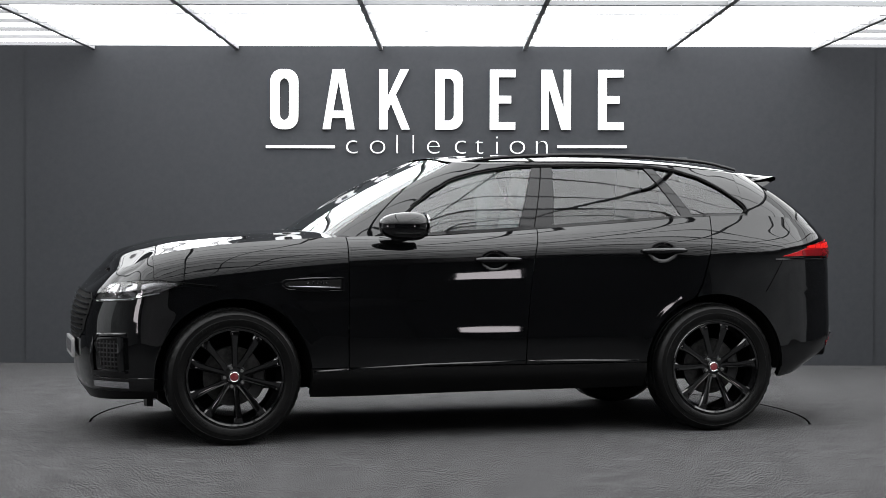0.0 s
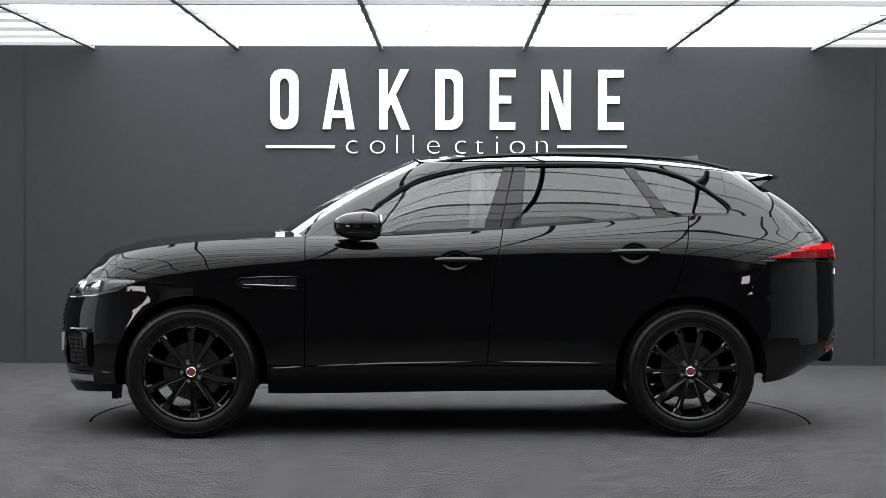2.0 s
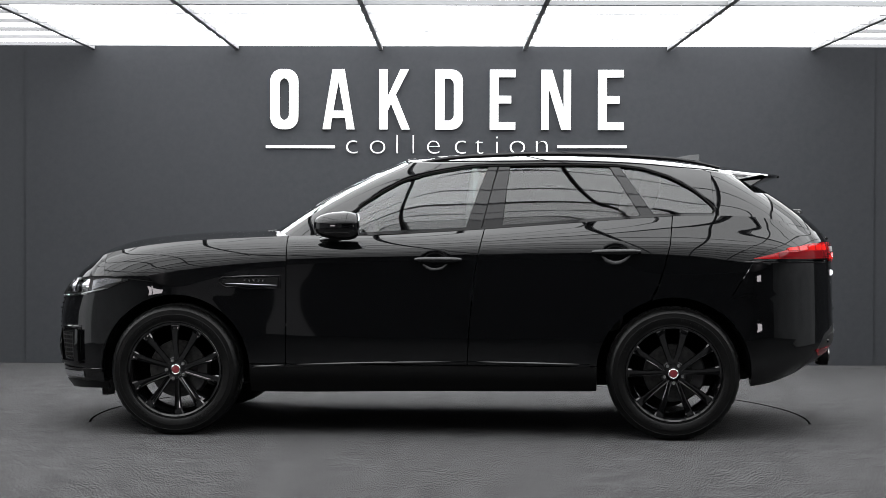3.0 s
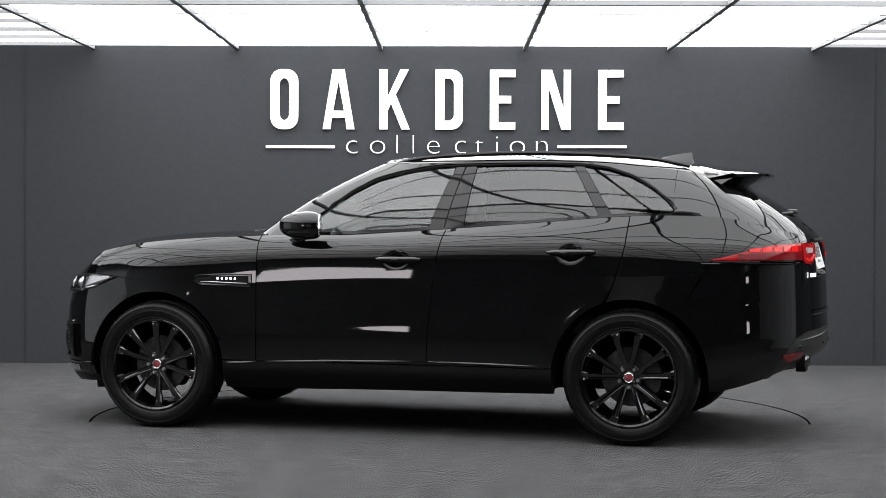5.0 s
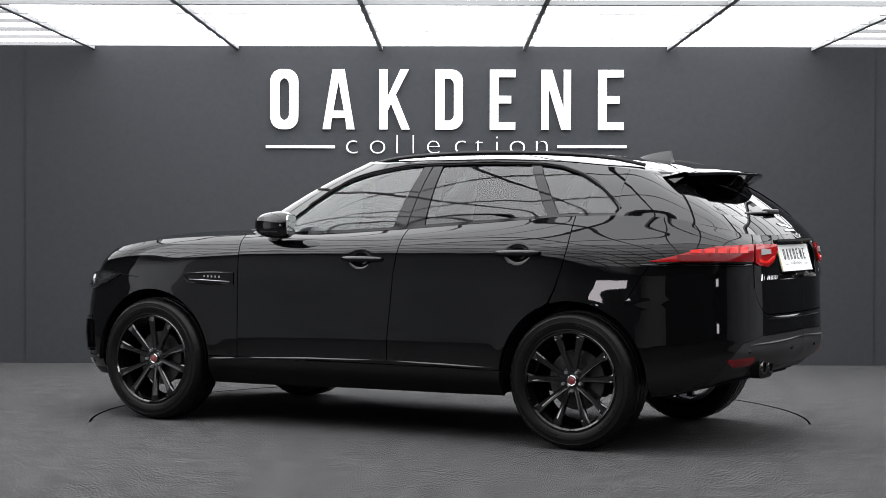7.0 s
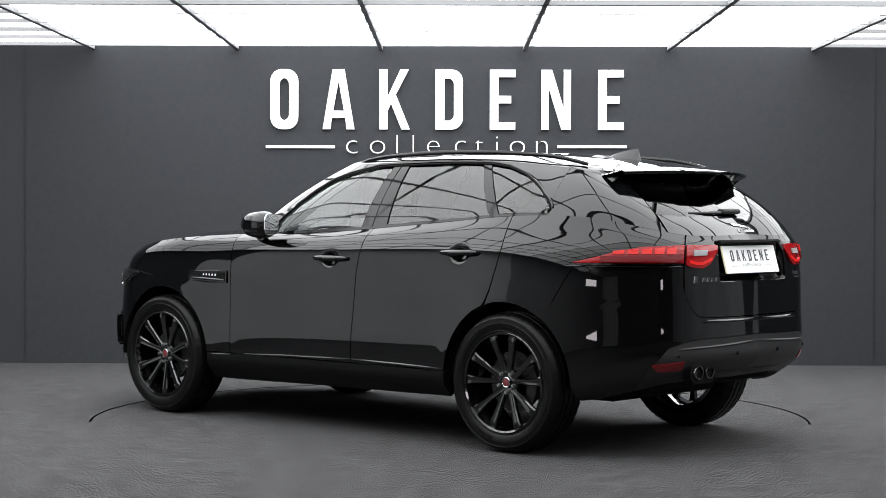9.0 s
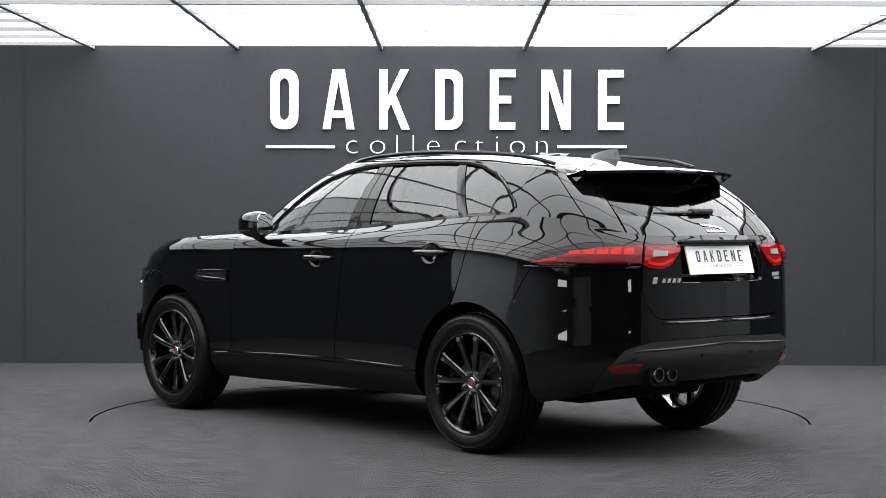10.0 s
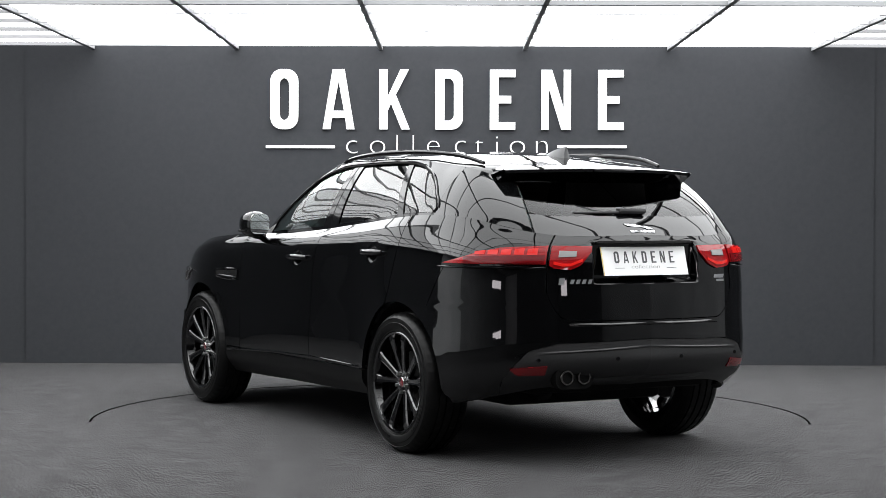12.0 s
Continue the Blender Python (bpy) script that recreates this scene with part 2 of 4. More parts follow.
def letter_shape(ch):
    """Outer outline and hole of a tall condensed capital, in a box of its width by 1 high."""
    s = 0.165 if ch in "OD" else 0.145
    if ch == "O":
        return rounded(0, 0, 0.5, 1, 0.2), rounded(s, s * 0.9, 0.5 - s, 1 - s * 0.9, 0.105)
    if ch == "D":
        o = [(0, 0)] + rounded(-0.3, 0, 0.5, 1, 0.2)[21:] + rounded(-0.3, 0, 0.5, 1, 0.2)[:7] + [(0, 1)]
        h = [(s, s * 0.9)] + rounded(-0.3, s * 0.9, 0.5 - s, 1 - s * 0.9, 0.1)[21:] + rounded(-0.3, s * 0.9, 0.5 - s, 1 - s * 0.9, 0.1)[:7] + [(s, 1 - s * 0.9)]
        return o, h
    if ch == "A":
        o = [(0, 0), (0.13, 0), (0.155, 0.19), (0.375, 0.19), (0.40, 0), (0.53, 0), (0.365, 1), (0.165, 1)]
        return o, [(0.175, 0.31), (0.355, 0.31), (0.265, 0.80)]
    if ch == "K":
        return [(0, 0), (s, 0), (s, 0.31), (0.20, 0.43), (0.385, 0), (0.53, 0), (0.285, 0.58), (0.51, 1), (0.365, 1), (s, 0.55), (s, 1), (0, 1)], None
    if ch == "E":
        return [(0, 0), (0.43, 0), (0.43, 0.125), (s, 0.125), (s, 0.44), (0.36, 0.44), (0.36, 0.565), (s, 0.565), (s, 0.875), (0.43, 0.875), (0.43, 1), (0, 1)], None
    return [(0, 0), (0.12, 0), (0.12, 0.70), (0.335, 0), (0.49, 0), (0.49, 1), (0.37, 1), (0.37, 0.36), (0.175, 1), (0, 1)], None


def build_letter(ch, x0, x1, z0, z1):
    outer, hole = letter_shape(ch)
    wide = max(a for a, _ in outer)
    b = bmesh.new()
    loops = [outer] + ([hole] if hole else [])
    es = []
    for lp in loops:
        vs = [b.verts.new((x0 + (x1 - x0) * a / wide, -0.03, z0 + (z1 - z0) * c)) for a, c in lp]
        es += [b.edges.new((vs[i], vs[(i + 1) % len(vs)])) for i in range(len(vs))]
    bmesh.ops.triangle_fill(b, use_beauty=True, use_dissolve=False, edges=es)
    ext = bmesh.ops.extrude_face_region(b, geom=list(b.faces))
    bmesh.ops.translate(b, vec=(0, 0.03, 0), verts=[v for v in ext["geom"] if isinstance(v, bmesh.types.BMVert)])
    bmesh.ops.recalc_face_normals(b, faces=b.faces)
    part("letter", b, WHITE, sign, smooth=False)


for ch, p0, p1 in zip("OAKDENE", (477.5, 570, 670, 769, 865, 956, 1056), (527, 626, 724, 817.5, 910, 1008, 1101)):
    build_letter(ch, wall_x(p0), wall_x(p1), wall_z(230), wall_z(124.2))
for p0, p1, py in ((469.5, 591.5, 261), (984.5, 1107, 259.5)):
    bm = bmesh.new()
    box(bm, wall_x(p0), wall_x(p1), -0.02, 0.0, wall_z(py + 2.4), wall_z(py - 2.4))
    part("line", bm, WHITE, sign, smooth=False)


def text_mesh(body, size, thick, depth):
    cu = bpy.data.curves.new("writing", "FONT")
    cu.body, cu.size, cu.extrude, cu.offset, cu.align_x = body, size, depth / 2, thick, "CENTER"
    tmp = bpy.data.objects.new("writing", cu)
    scene.collection.objects.link(tmp)
    bpy.context.view_layer.update()
    me = bpy.data.meshes.new_from_object(tmp.evaluated_get(bpy.context.evaluated_depsgraph_get()))
    bpy.data.objects.remove(tmp)
    return me


for ch, px in zip("collection", (622, 667, 701.5, 730, 766, 814, 847, 878, 914, 957)):
    me = text_mesh(ch, 0.242, -0.0055, 0.02)
    me.materials.append(WHITE)
    ob = new("letter", me)
    xs = [v.co.x for v in me.vertices]
    me.transform(Matrix.Diagonal((1.22, 1.06, 1, 1) if ch in "coen" else (1, 1, 1, 1)) @ Matrix.Translation((-(min(xs) + max(xs)) / 2, 0, 0)))
    ob.parent, ob.matrix_local = sign, pose(wall_x(px), -0.01, wall_z(273), 90)


# ---- the car: surfaces ----
def spline(xs, ys, q):
    """Smooth cubic through the knots (xs rising), at q."""
    xs, ys = np.asarray(xs, float), np.asarray(ys, float)
    d = np.gradient(ys, xs)
    i = np.clip(np.searchsorted(xs, q) - 1, 0, len(xs) - 2)
    h = xs[i + 1] - xs[i]
    t = np.clip((q - xs[i]) / h, 0, 1)
    return (ys[i] * (1 + 2 * t) * (1 - t) ** 2 + d[i] * h * t * (1 - t) ** 2
            + ys[i + 1] * t * t * (3 - 2 * t) + d[i + 1] * h * t * t * (t - 1))


class Band:
    """A surface that wraps round the left half of the car, front centre (u = 0) to rear centre (u = n), through lines from bottom to top."""

    def __init__(self, lines, nu=420, nv=70, even=False):
        n = len(lines[0]) - 1
        self.flare = False
        self.n = n
        self.us = np.linspace(0, n, nu)
        self.vs = np.linspace(0, 1, nv)
        k = np.linspace(0, 1, len(lines))
        self.p = np.zeros((3, nu, nv))
        # even: the knots are spaced by their distance along each line
        spans = [np.concatenate([[0], np.cumsum([math.dist(a, b) for a, b in zip(ln, ln[1:])])]) if even else np.arange(n + 1.0) for ln in lines]
        for c in range(3):
            along = np.array([spline(sp, [pt[c] for pt in ln], np.interp(self.us, range(n + 1), sp)) for ln, sp in zip(lines, spans)])
            for i in range(nu):
                self.p[c, i] = spline(k, along[:, i], self.vs)
        self.side = np.arange(nu)[(self.us > 2.2) & (self.us < n - 2.2)]

    def uv(self, u, v):
        a = np.clip(u / self.n, 0, 1) * (len(self.us) - 1)
        b = np.clip(v, 0, 1) * (len(self.vs) - 1)
        i, j = min(int(a), len(self.us) - 2), min(int(b), len(self.vs) - 2)
        a, b = a - i, b - j
        q = self.p
        return Vector(q[:, i, j] * (1 - a) * (1 - b) + q[:, i + 1, j] * a * (1 - b) + q[:, i, j + 1] * (1 - a) * b + q[:, i + 1, j + 1] * a * b)

    def row(self, u):
        a = np.clip(u / self.n, 0, 1) * (len(self.us) - 1)
        i = min(int(a), len(self.us) - 2)
        a -= i
        return self.p[:, i] * (1 - a) + self.p[:, i + 1] * a

    def v_at(self, u, z):
        return float(np.interp(z, self.row(u)[2], self.vs))

    def uz(self, u, z):
        r = self.row(u)
        p = Vector((np.interp(z, r[2], r[0]), np.interp(z, r[2], r[1]), min(max(z, r[2][0]), r[2][-1])))
        if self.flare and p.y > 0.5:
            # the wheel arches stand a little proud
            for ax in (AXLE, -AXLE):
                d = math.hypot(p.x - ax, p.z - WHEEL_Z)
                if d < ARCH + 0.15:
                    p.y += 0.003 * math.exp(-((d - ARCH) / 0.05) ** 2)
        return p

    def u_at(self, x, z):
        """u on the side where the surface has that x at that height."""
        v = 0.5
        for _ in range(6):
            j = min(int(v * (len(self.vs) - 1)), len(self.vs) - 2)
            f = v * (len(self.vs) - 1) - j
            col = self.p[0, self.side, j] * (1 - f) + self.p[0, self.side, j + 1] * f
            u = float(np.interp(-x, -col, self.us[self.side]))
            v = self.v_at(u, z)
        return u

    def xz(self, x, z):
        return self.uz(self.u_at(x, z), z)

    def normal(self, u, v):
        e = 0.004
        a = self.uv(u + e * self.n, v) - self.uv(u - e * self.n, v)
        b = self.uv(u, min(v + 0.02, 1)) - self.uv(u, max(v - 0.02, 0))
        return a.cross(b).normalized()

    def n_xz(self, x, z):
        u = self.u_at(x, z)
        return self.normal(u, self.v_at(u, z))


# plan of the widest line, from the middle of the nose round the side to the middle of the tail
PLAN = [(2.255, 0), (2.243, 0.35), (2.19, 0.60), (2.06, 0.775), (1.86, 0.875), (1.437, 0.945), (0.80, 0.93), (0.0, 0.925),
        (-0.80, 0.93), (-1.437, 0.958), (-1.92, 0.92), (-2.195, 0.80), (-2.35, 0.61), (-2.424, 0.31), (-2.445, 0)]
# each level: height by place along the plan, and how far it is drawn in at front, side and rear
ZI = [0, 3, 5, 6, 7, 8, 9, 10, 11, 12, 14]
LEVELS = [
    ([0.225, 0.25, 0.262, 0.252, 0.262, 0.268, 0.285, 0.31, 0.36, 0.40, 0.40], 0.085, 0.075, 0.20),
    ([0.31, 0.33, 0.345, 0.345, 0.345, 0.345, 0.355, 0.38, 0.43, 0.46, 0.46], 0.03, 0.010, 0.07),
    ([0.42, 0.42, 0.425, 0.425, 0.425, 0.425, 0.43, 0.45, 0.50, 0.53, 0.53], 0.010, 0.0035, 0.0),
    ([0.50, 0.50, 0.50, 0.50, 0.50, 0.50, 0.51, 0.53, 0.575, 0.605, 0.605], 0.0, 0.0006, -0.002),
    ([0.58, 0.58, 0.58, 0.58, 0.58, 0.58, 0.585, 0.60, 0.635, 0.655, 0.655], 0.0, 0.0, -0.002),
    ([0.65, 0.65, 0.655, 0.655, 0.655, 0.655, 0.66, 0.67, 0.695, 0.71, 0.71], 0.0, 0.0036, 0.0),
    ([0.72, 0.72, 0.74, 0.75, 0.75, 0.75, 0.75, 0.755, 0.77, 0.78, 0.78], 0.008, 0.0064, 0.002),
    ([0.81, 0.82, 0.85, 0.86, 0.86, 0.87, 0.875, 0.88, 0.89, 0.89, 0.89], 0.048, 0.0066, 0.006),
    ([0.845, 0.865, 0.91, 0.945, 0.95, 0.965, 0.975, 0.98, 0.975, 0.97, 0.97], 0.078, 0.0086, 0.011),
    ([0.88, 0.91, 0.985, 1.045, 1.068, 1.09, 1.11, 1.11, 1.085, 1.06, 1.06], 0.12, 0.019, 0.020),
    ([0.915, 0.965, 1.072, 1.115, 1.135, 1.175, 1.21, 1.21, 1.17, 1.13, 1.13], 0.17, 0.045, 0.036),
    ([0.94, 1.000, 1.122, 1.158, 1.18, 1.235, 1.28, 1.275, 1.225, 1.185, 1.185], 0.215, 0.10, 0.072),
]


def level_line(zs, front, side, rear):
    out = []
    for i, (x, y) in enumerate(PLAN):
        z = float(spline(ZI, zs, i))
        wf = max(0.0, 1 - i / 4.2) ** 0.7 if i < 4.2 else 0.0
        wr = max(0.0, 1 - (14 - i) / 4.2) ** 0.7 if i > 9.8 else 0.0
        if i in (0, 14):
            dy = 0.0
        else:
            dy = side * min(1.0, y / 0.75) + 0.10 * (front * wf + rear * wr)
        if side < 0.0075 and 5 <= i <= 9:
            # the hollow along the doors fades out before the wheels
            dy = 0.0035 + (side - 0.0035) * (0.0, 0.4, 1.0, 0.75, 0.0)[i - 5]
        if 0.0075 < side < 0.05:
            # the haunch over the rear wheel leans in earlier
            dy *= 1 + np.interp(side, [0.008, 0.019, 0.045], [0.3, 0.75, 0.65]) * math.exp(-((i - 9.9) / 1.3) ** 2)
        out.append((x - front * wf + rear * wr, y - dy, z))
    return out


LOW = Band([level_line(*lv) for lv in LEVELS])

G0 = [(0.985, 0, 1.178), (0.955, 0.40, 1.168), (0.865, 0.70, 1.15), (0.62, 0.805, 1.15), (-0.30, 0.832, 1.195), (-1.05, 0.836, 1.245),
      (-1.55, 0.845, 1.275), (-1.95, 0.80, 1.27), (-2.22, 0.685, 1.225), (-2.345, 0.45, 1.185), (-2.375, 0, 1.185)]
G2 = [(0.145, 0, 1.625), (0.135, 0.33, 1.618), (0.09, 0.545, 1.594), (-0.05, 0.612, 1.586), (-0.45, 0.648, 1.594), (-0.95, 0.656, 1.594),
      (-1.45, 0.650, 1.563), (-1.78, 0.618, 1.517), (-1.88, 0.555, 1.480), (-1.93, 0.37, 1.475), (-1.94, 0, 1.475)]


def between(a, b, t):
    out = []
    for i, (p, q) in enumerate(zip(a, b)):
        bulge = (0.036, 0.036, 0.034, 0.027, 0.024, 0.024, 0.024, 0.024, 0.024, 0.024, 0.024)[i] * 4 * t * (1 - t)
        p, q = Vector(p), Vector(q)
        m = p.lerp(q, t)
        d = Vector((m.x + 0.5, m.y * 1.6, 0))
        d = d.normalized() if d.length else Vector((1, 0, 0))
        if i in (0, len(a) - 1):
            d = Vector((math.copysign(1, d.x), 0, 0))
        out.append(tuple(m + d * bulge + Vector((0, 0, bulge * 0.4))))
    return out


GLASSHOUSE = Band([G0] + [between(G0, G2, q) for q in (0.2, 0.4, 0.6, 0.8)] + [G2], even=True)
# the foot of the glasshouse lies on the shoulder's upper edge
SHOULDER = LOW.p[:, :, -1]
shift = np.zeros((3, len(GLASSHOUSE.us)))
for i in range(len(GLASSHOUSE.us)):
    foot = GLASSHOUSE.p[:, i, 0]
    near = SHOULDER[:, np.argmin(((SHOULDER - foot[:, None]) ** 2).sum(axis=0))]
    shift[:, i] = (near - foot) * np.interp(foot[0], [0.2, 0.6], [1.0, 0.0])
for c in range(3):
    soft_shift = np.convolve(np.pad(shift[c], 10, mode="edge"), np.ones(21) / 21, mode="valid")
    GLASSHOUSE.p[c] += np.outer(soft_shift, 1 - GLASSHOUSE.vs)


def panel(cols, rows, at, flange=0.02, mirror=False, inset=0.0, grid=None):
    """A panel from at(i, j), with its edges turned in; cols and rows are counts."""
    grid = grid or [[at(i, j) for j in range(rows + 1)] for i in range(cols + 1)]
    b = bmesh.new()
    vs = [[b.verts.new(p) for p in col] for col in grid]
    for i in range(cols):
        for j in range(rows):
            q = [vs[i][j], vs[i + 1][j], vs[i + 1][j + 1], vs[i][j + 1]]
            if (q[0].co - q[3].co).length < 1e-6 and (q[1].co - q[2].co).length < 1e-6:
                continue
            b.faces.new(q)
    bmesh.ops.remove_doubles(b, verts=b.verts, dist=2e-5)
    b.normal_update()
    # outward: away from a point deep inside the car
    c = sum((f.calc_center_median() for f in b.faces), Vector()) / max(1, len(b.faces))
    n = sum((f.normal * f.calc_area() for f in b.faces), Vector())
    if n.dot(c - Vector((max(min(c.x, 1.2), -1.2), 0, 0.75))) < 0:
        bmesh.ops.reverse_faces(b, faces=b.faces)
    b.normal_update()
    if inset:
        for v in b.verts:
            v.co -= v.normal * inset
    if flange:
        edges = [e for e in b.edges if e.is_boundary]
        nrm = {v: v.normal.copy() for e in edges for v in e.verts}
        ex = bmesh.ops.extrude_edge_only(b, edges=edges)
        nv = [g for g in ex["geom"] if isinstance(g, bmesh.types.BMVert)]
        for v in nv:
            near = min((o for e in v.link_edges for o in e.verts if o in nrm), key=lambda o: (o.co - v.co).length, default=None)
            if near is not None:
                v.co -= nrm[near] * flange
    if mirror:
        for v in b.verts:
            v.co.y = -v.co.y
        bmesh.ops.reverse_faces(b, faces=b.faces)
    return b


car = tagged(new("car"), "glossy black five-door sports utility car with black alloy wheels", "car")


def both(name, cols, rows, at, material, label="", **kw):
    """The panel and its mirror image on the other side."""
    grid = [[at(i, j) for j in range(rows + 1)] for i in range(cols + 1)]
    return [part(name, panel(cols, rows, at, mirror=m, grid=grid, **kw), material, car, label) for m in (False, True)]


GAP = 0.003
AXLE, WHEEL_Z, ARCH = 1.437, 0.381, 0.437
LOW.flare = True


def arch_z(x, floor_z):
    """Lower edge of the side: the wheel arches, or the given height."""
    d = min(abs(x - AXLE), abs(x + AXLE))
    return max(floor_z, WHEEL_Z + math.sqrt(max(0.0, ARCH ** 2 - d * d))) if d < ARCH else floor_z


def top_z(x):
    u = LOW.u_at(x, 1.1)
    return float(LOW.row(u)[2][-1])


def seam_a(z):
    return 0.79


def seam_b(z):
    return float(np.interp(z, [0.4, 0.62, 0.95, 1.05, 1.2], [-0.258, -0.268, -0.30, -0.318, -0.352]))


def seam_c(z):
    line = float(np.interp(z, [0.80, 0.88, 1.0, 1.12, 1.28], [-1.30, -1.345, -1.385, -1.415, -1.43]))
    h = z - WHEEL_Z
    return max(line, -AXLE + math.sqrt(ARCH ** 2 - max(h, 0) ** 2)) if h < ARCH else line


SILL = 0.418
DISHES = ((-0.072, 1.022), (-1.105, 1.068))


def cosine(a, b, n):
    return [a + (b - a) * (1 - math.cos(math.pi * k / n)) / 2 for k in range(n + 1)]


def side_panel(name, xs, low, high, rows=26, material=None, label="", skew=None, **kw):
    """xs: the columns; low and high: the edges by x; skew(x, z): moves a column's x with height."""
    def at(i, j):
        x = xs[i]
        z0, z1 = low(x), high(x)
        z = z0 + (z1 - z0) * j / rows
        xx = skew(i, z) if skew else x
        if skew:
            z0, z1 = low(xx), high(xx)
            z = z0 + (z1 - z0) * j / rows
            xx = skew(i, z)
        p = LOW.xz(xx, z)
        for hx, hz in DISHES:
            d = ((p.x - hx) / 0.068) ** 2 + ((p.z - hz) / 0.048) ** 2
            if d < 1:
                p.y -= 0.018 * (1 - d)
        return p
    return both(name, len(xs) - 1, rows, at, material or PAINT, label, **kw)


# front wing, over the wheel
FRONT_END = AXLE + ARCH
xs = [FRONT_END - 0.001] + cosine(FRONT_END - 0.002, AXLE - ARCH, 36)[1:] + [0.95, 0.90, 0.84, seam_a(0) + GAP]
side_panel("front_wing", xs, lambda x: arch_z(x, SILL + 0.004), lambda x: top_z(x) - 0.001, 22)
# doors
n = 64
side_panel("front_door", [0.788 - 1.13 * i / n for i in range(n + 1)], lambda x: SILL + 0.004, lambda x: top_z(x) - 0.002, 62,
           skew=lambda i, z: (seam_a(z) - GAP) + (seam_b(z) + GAP - seam_a(z) + GAP) * i / n)
rear_xs = [seam_b(1.0) + (seam_c(1.0) - seam_b(1.0)) * i / n for i in range(n + 1)]
side_panel("rear_door", rear_xs, lambda x: SILL + 0.004, lambda x: top_z(x) - 0.002, 62,
           skew=lambda i, z: (seam_b(z) - GAP) + (seam_c(z) + GAP - seam_b(z) + GAP) * i / n)


# rear wing: above the arch, the bumper's slanting seam and the tail lamp
def wing_low(x):
    if x > -1.70:
        return arch_z(x, 0.5) + (0.0)
    return float(np.interp(-x, [1.70, 1.885, 1.95, 2.6], [arch_z(-1.70, 0.5), 1.022, 1.027, 1.03]))


wing_cols = 44
U_LAMP = 12.075


def wing_at(i, j):
    f = i / wing_cols
    if f < 0.62:
        x0 = -1.43 + (-1.97 + 1.43) * f / 0.62
        z0, z1 = wing_low(x0), top_z(x0)
        z = z0 + (z1 - z0) * j / 26
        if f < 0.25:
            x0 = seam_c(z) - GAP + (x0 + 1.43) * 1.0 + (-1.43 - seam_c(z)) * (f / 0.25)
            z0, z1 = wing_low(x0), top_z(x0)
            z = z0 + (z1 - z0) * j / 26
        return LOW.xz(x0, z)
    u0 = LOW.u_at(-1.97, 1.1)
    u = u0 + (U_LAMP - u0) * (f - 0.62) / 0.38
    r = LOW.row(u)
    z0, z1 = wing_low(r[0][40]), r[2][-1]
    return LOW.uz(u, z0 + (z1 - z0) * j / 26)


both("rear_wing", wing_cols, 26, wing_at, PAINT)


# rear bumper: painted upper part, grained lower part
def bumper_split(u, x):
    return float(np.interp(u, [9.5, 11.0, 11.35, 11.75, 12.3, 14.0], [0.30, 0.34, 0.50, 0.600, 0.638, 0.652]))


def rear_u(f, z, end):
    if z < 0.82:
        h = max(0.0, z - WHEEL_Z)
        u0 = LOW.u_at(-AXLE - math.sqrt(max(0.0, ARCH ** 2 - h * h)), z)
    else:
        u0 = LOW.u_at(float(np.interp(z, [arch_z(-1.70, 0), 1.022], [-1.70, -1.885])), z)
    return u0 + 0.014 + (end - u0 - 0.014) * f


def bumper_part(end, low, high, cols, rows):
    def at(i, j):
        z = 0.6
        for _ in range(5):
            u = rear_u(i / cols, z, end)
            z0, z1 = low(u), high(u)
            z = z0 + (z1 - z0) * j / rows
        return LOW.uz(rear_u(i / cols, z, end), z)
    return at


def centre_part(start, low, high, cols, rows):
    def at(i, j):
        u = start + (14 - start) * i / cols
        return LOW.uz(u, low(u) + (high(u) - low(u)) * j / rows)
    return at


U_GATE = 12.08


def low_edge(u):
    return float(LOW.row(u)[2][0])


def split_edge(u):
    return max(bumper_split(u, 0), low_edge(u) + 0.008)


def gate_foot(u):
    """Lower edge of the tailgate, rounded up at its corner."""
    return 0.752 + 0.16 * max(0.0, 1 - (u - 12.08) / 0.50) ** 2.6


both("rear_bumper", 34, 30, bumper_part(U_GATE, split_edge, lambda u: 1.020, 34, 30), PAINT, flange=0.03)
both("rear_bumper", 24, 10, centre_part(U_GATE, split_edge, lambda u: gate_foot(u) - 0.005, 24, 10), PAINT, flange=0.02)
both("bumper_valance", 40, 14, bumper_part(14, low_edge, lambda u: split_edge(u) - 0.004, 40, 14), PLASTIC, "grained black plastic lower bumper", flange=0.03)


# tailgate below the glass
def step(a, b, t):
    t = min(1.0, max(0.0, (t - a) / (b - a)))
    return t * t * (3 - 2 * t)


def steps(*spans):
    """Knots in even steps within each span (from, to, count)."""
    out = [spans[0][0]]
    for a, b2, k in spans:
        out += [a + (b2 - a) * q / k for q in range(1, k + 1)]
    return out


GATE_U = steps((12.11, 12.86, 13), (12.86, 13.04, 15), (13.04, 14.0, 16))
GATE_V = steps((0.0, 0.38, 14), (0.38, 0.46, 10), (0.46, 0.885, 13), (0.885, 0.935, 8), (0.935, 1.0, 3))


def gate_at(i, j):
    u = GATE_U[i]
    z0, z1 = gate_foot(u), float(LOW.row(u)[2][-1])
    p = LOW.uz(u, z0 + (z1 - z0) * GATE_V[j])
    # the hollow for the plate
    deep = step(0.332, 0.306, abs(p.y)) * step(0.936, 0.954, p.z) * step(1.153, 1.137, p.z)
    p.x = p.x * (1 - deep) + (-2.358) * deep
    return p


both("tailgate", len(GATE_U) - 1, len(GATE_V) - 1, gate_at, PAINT)


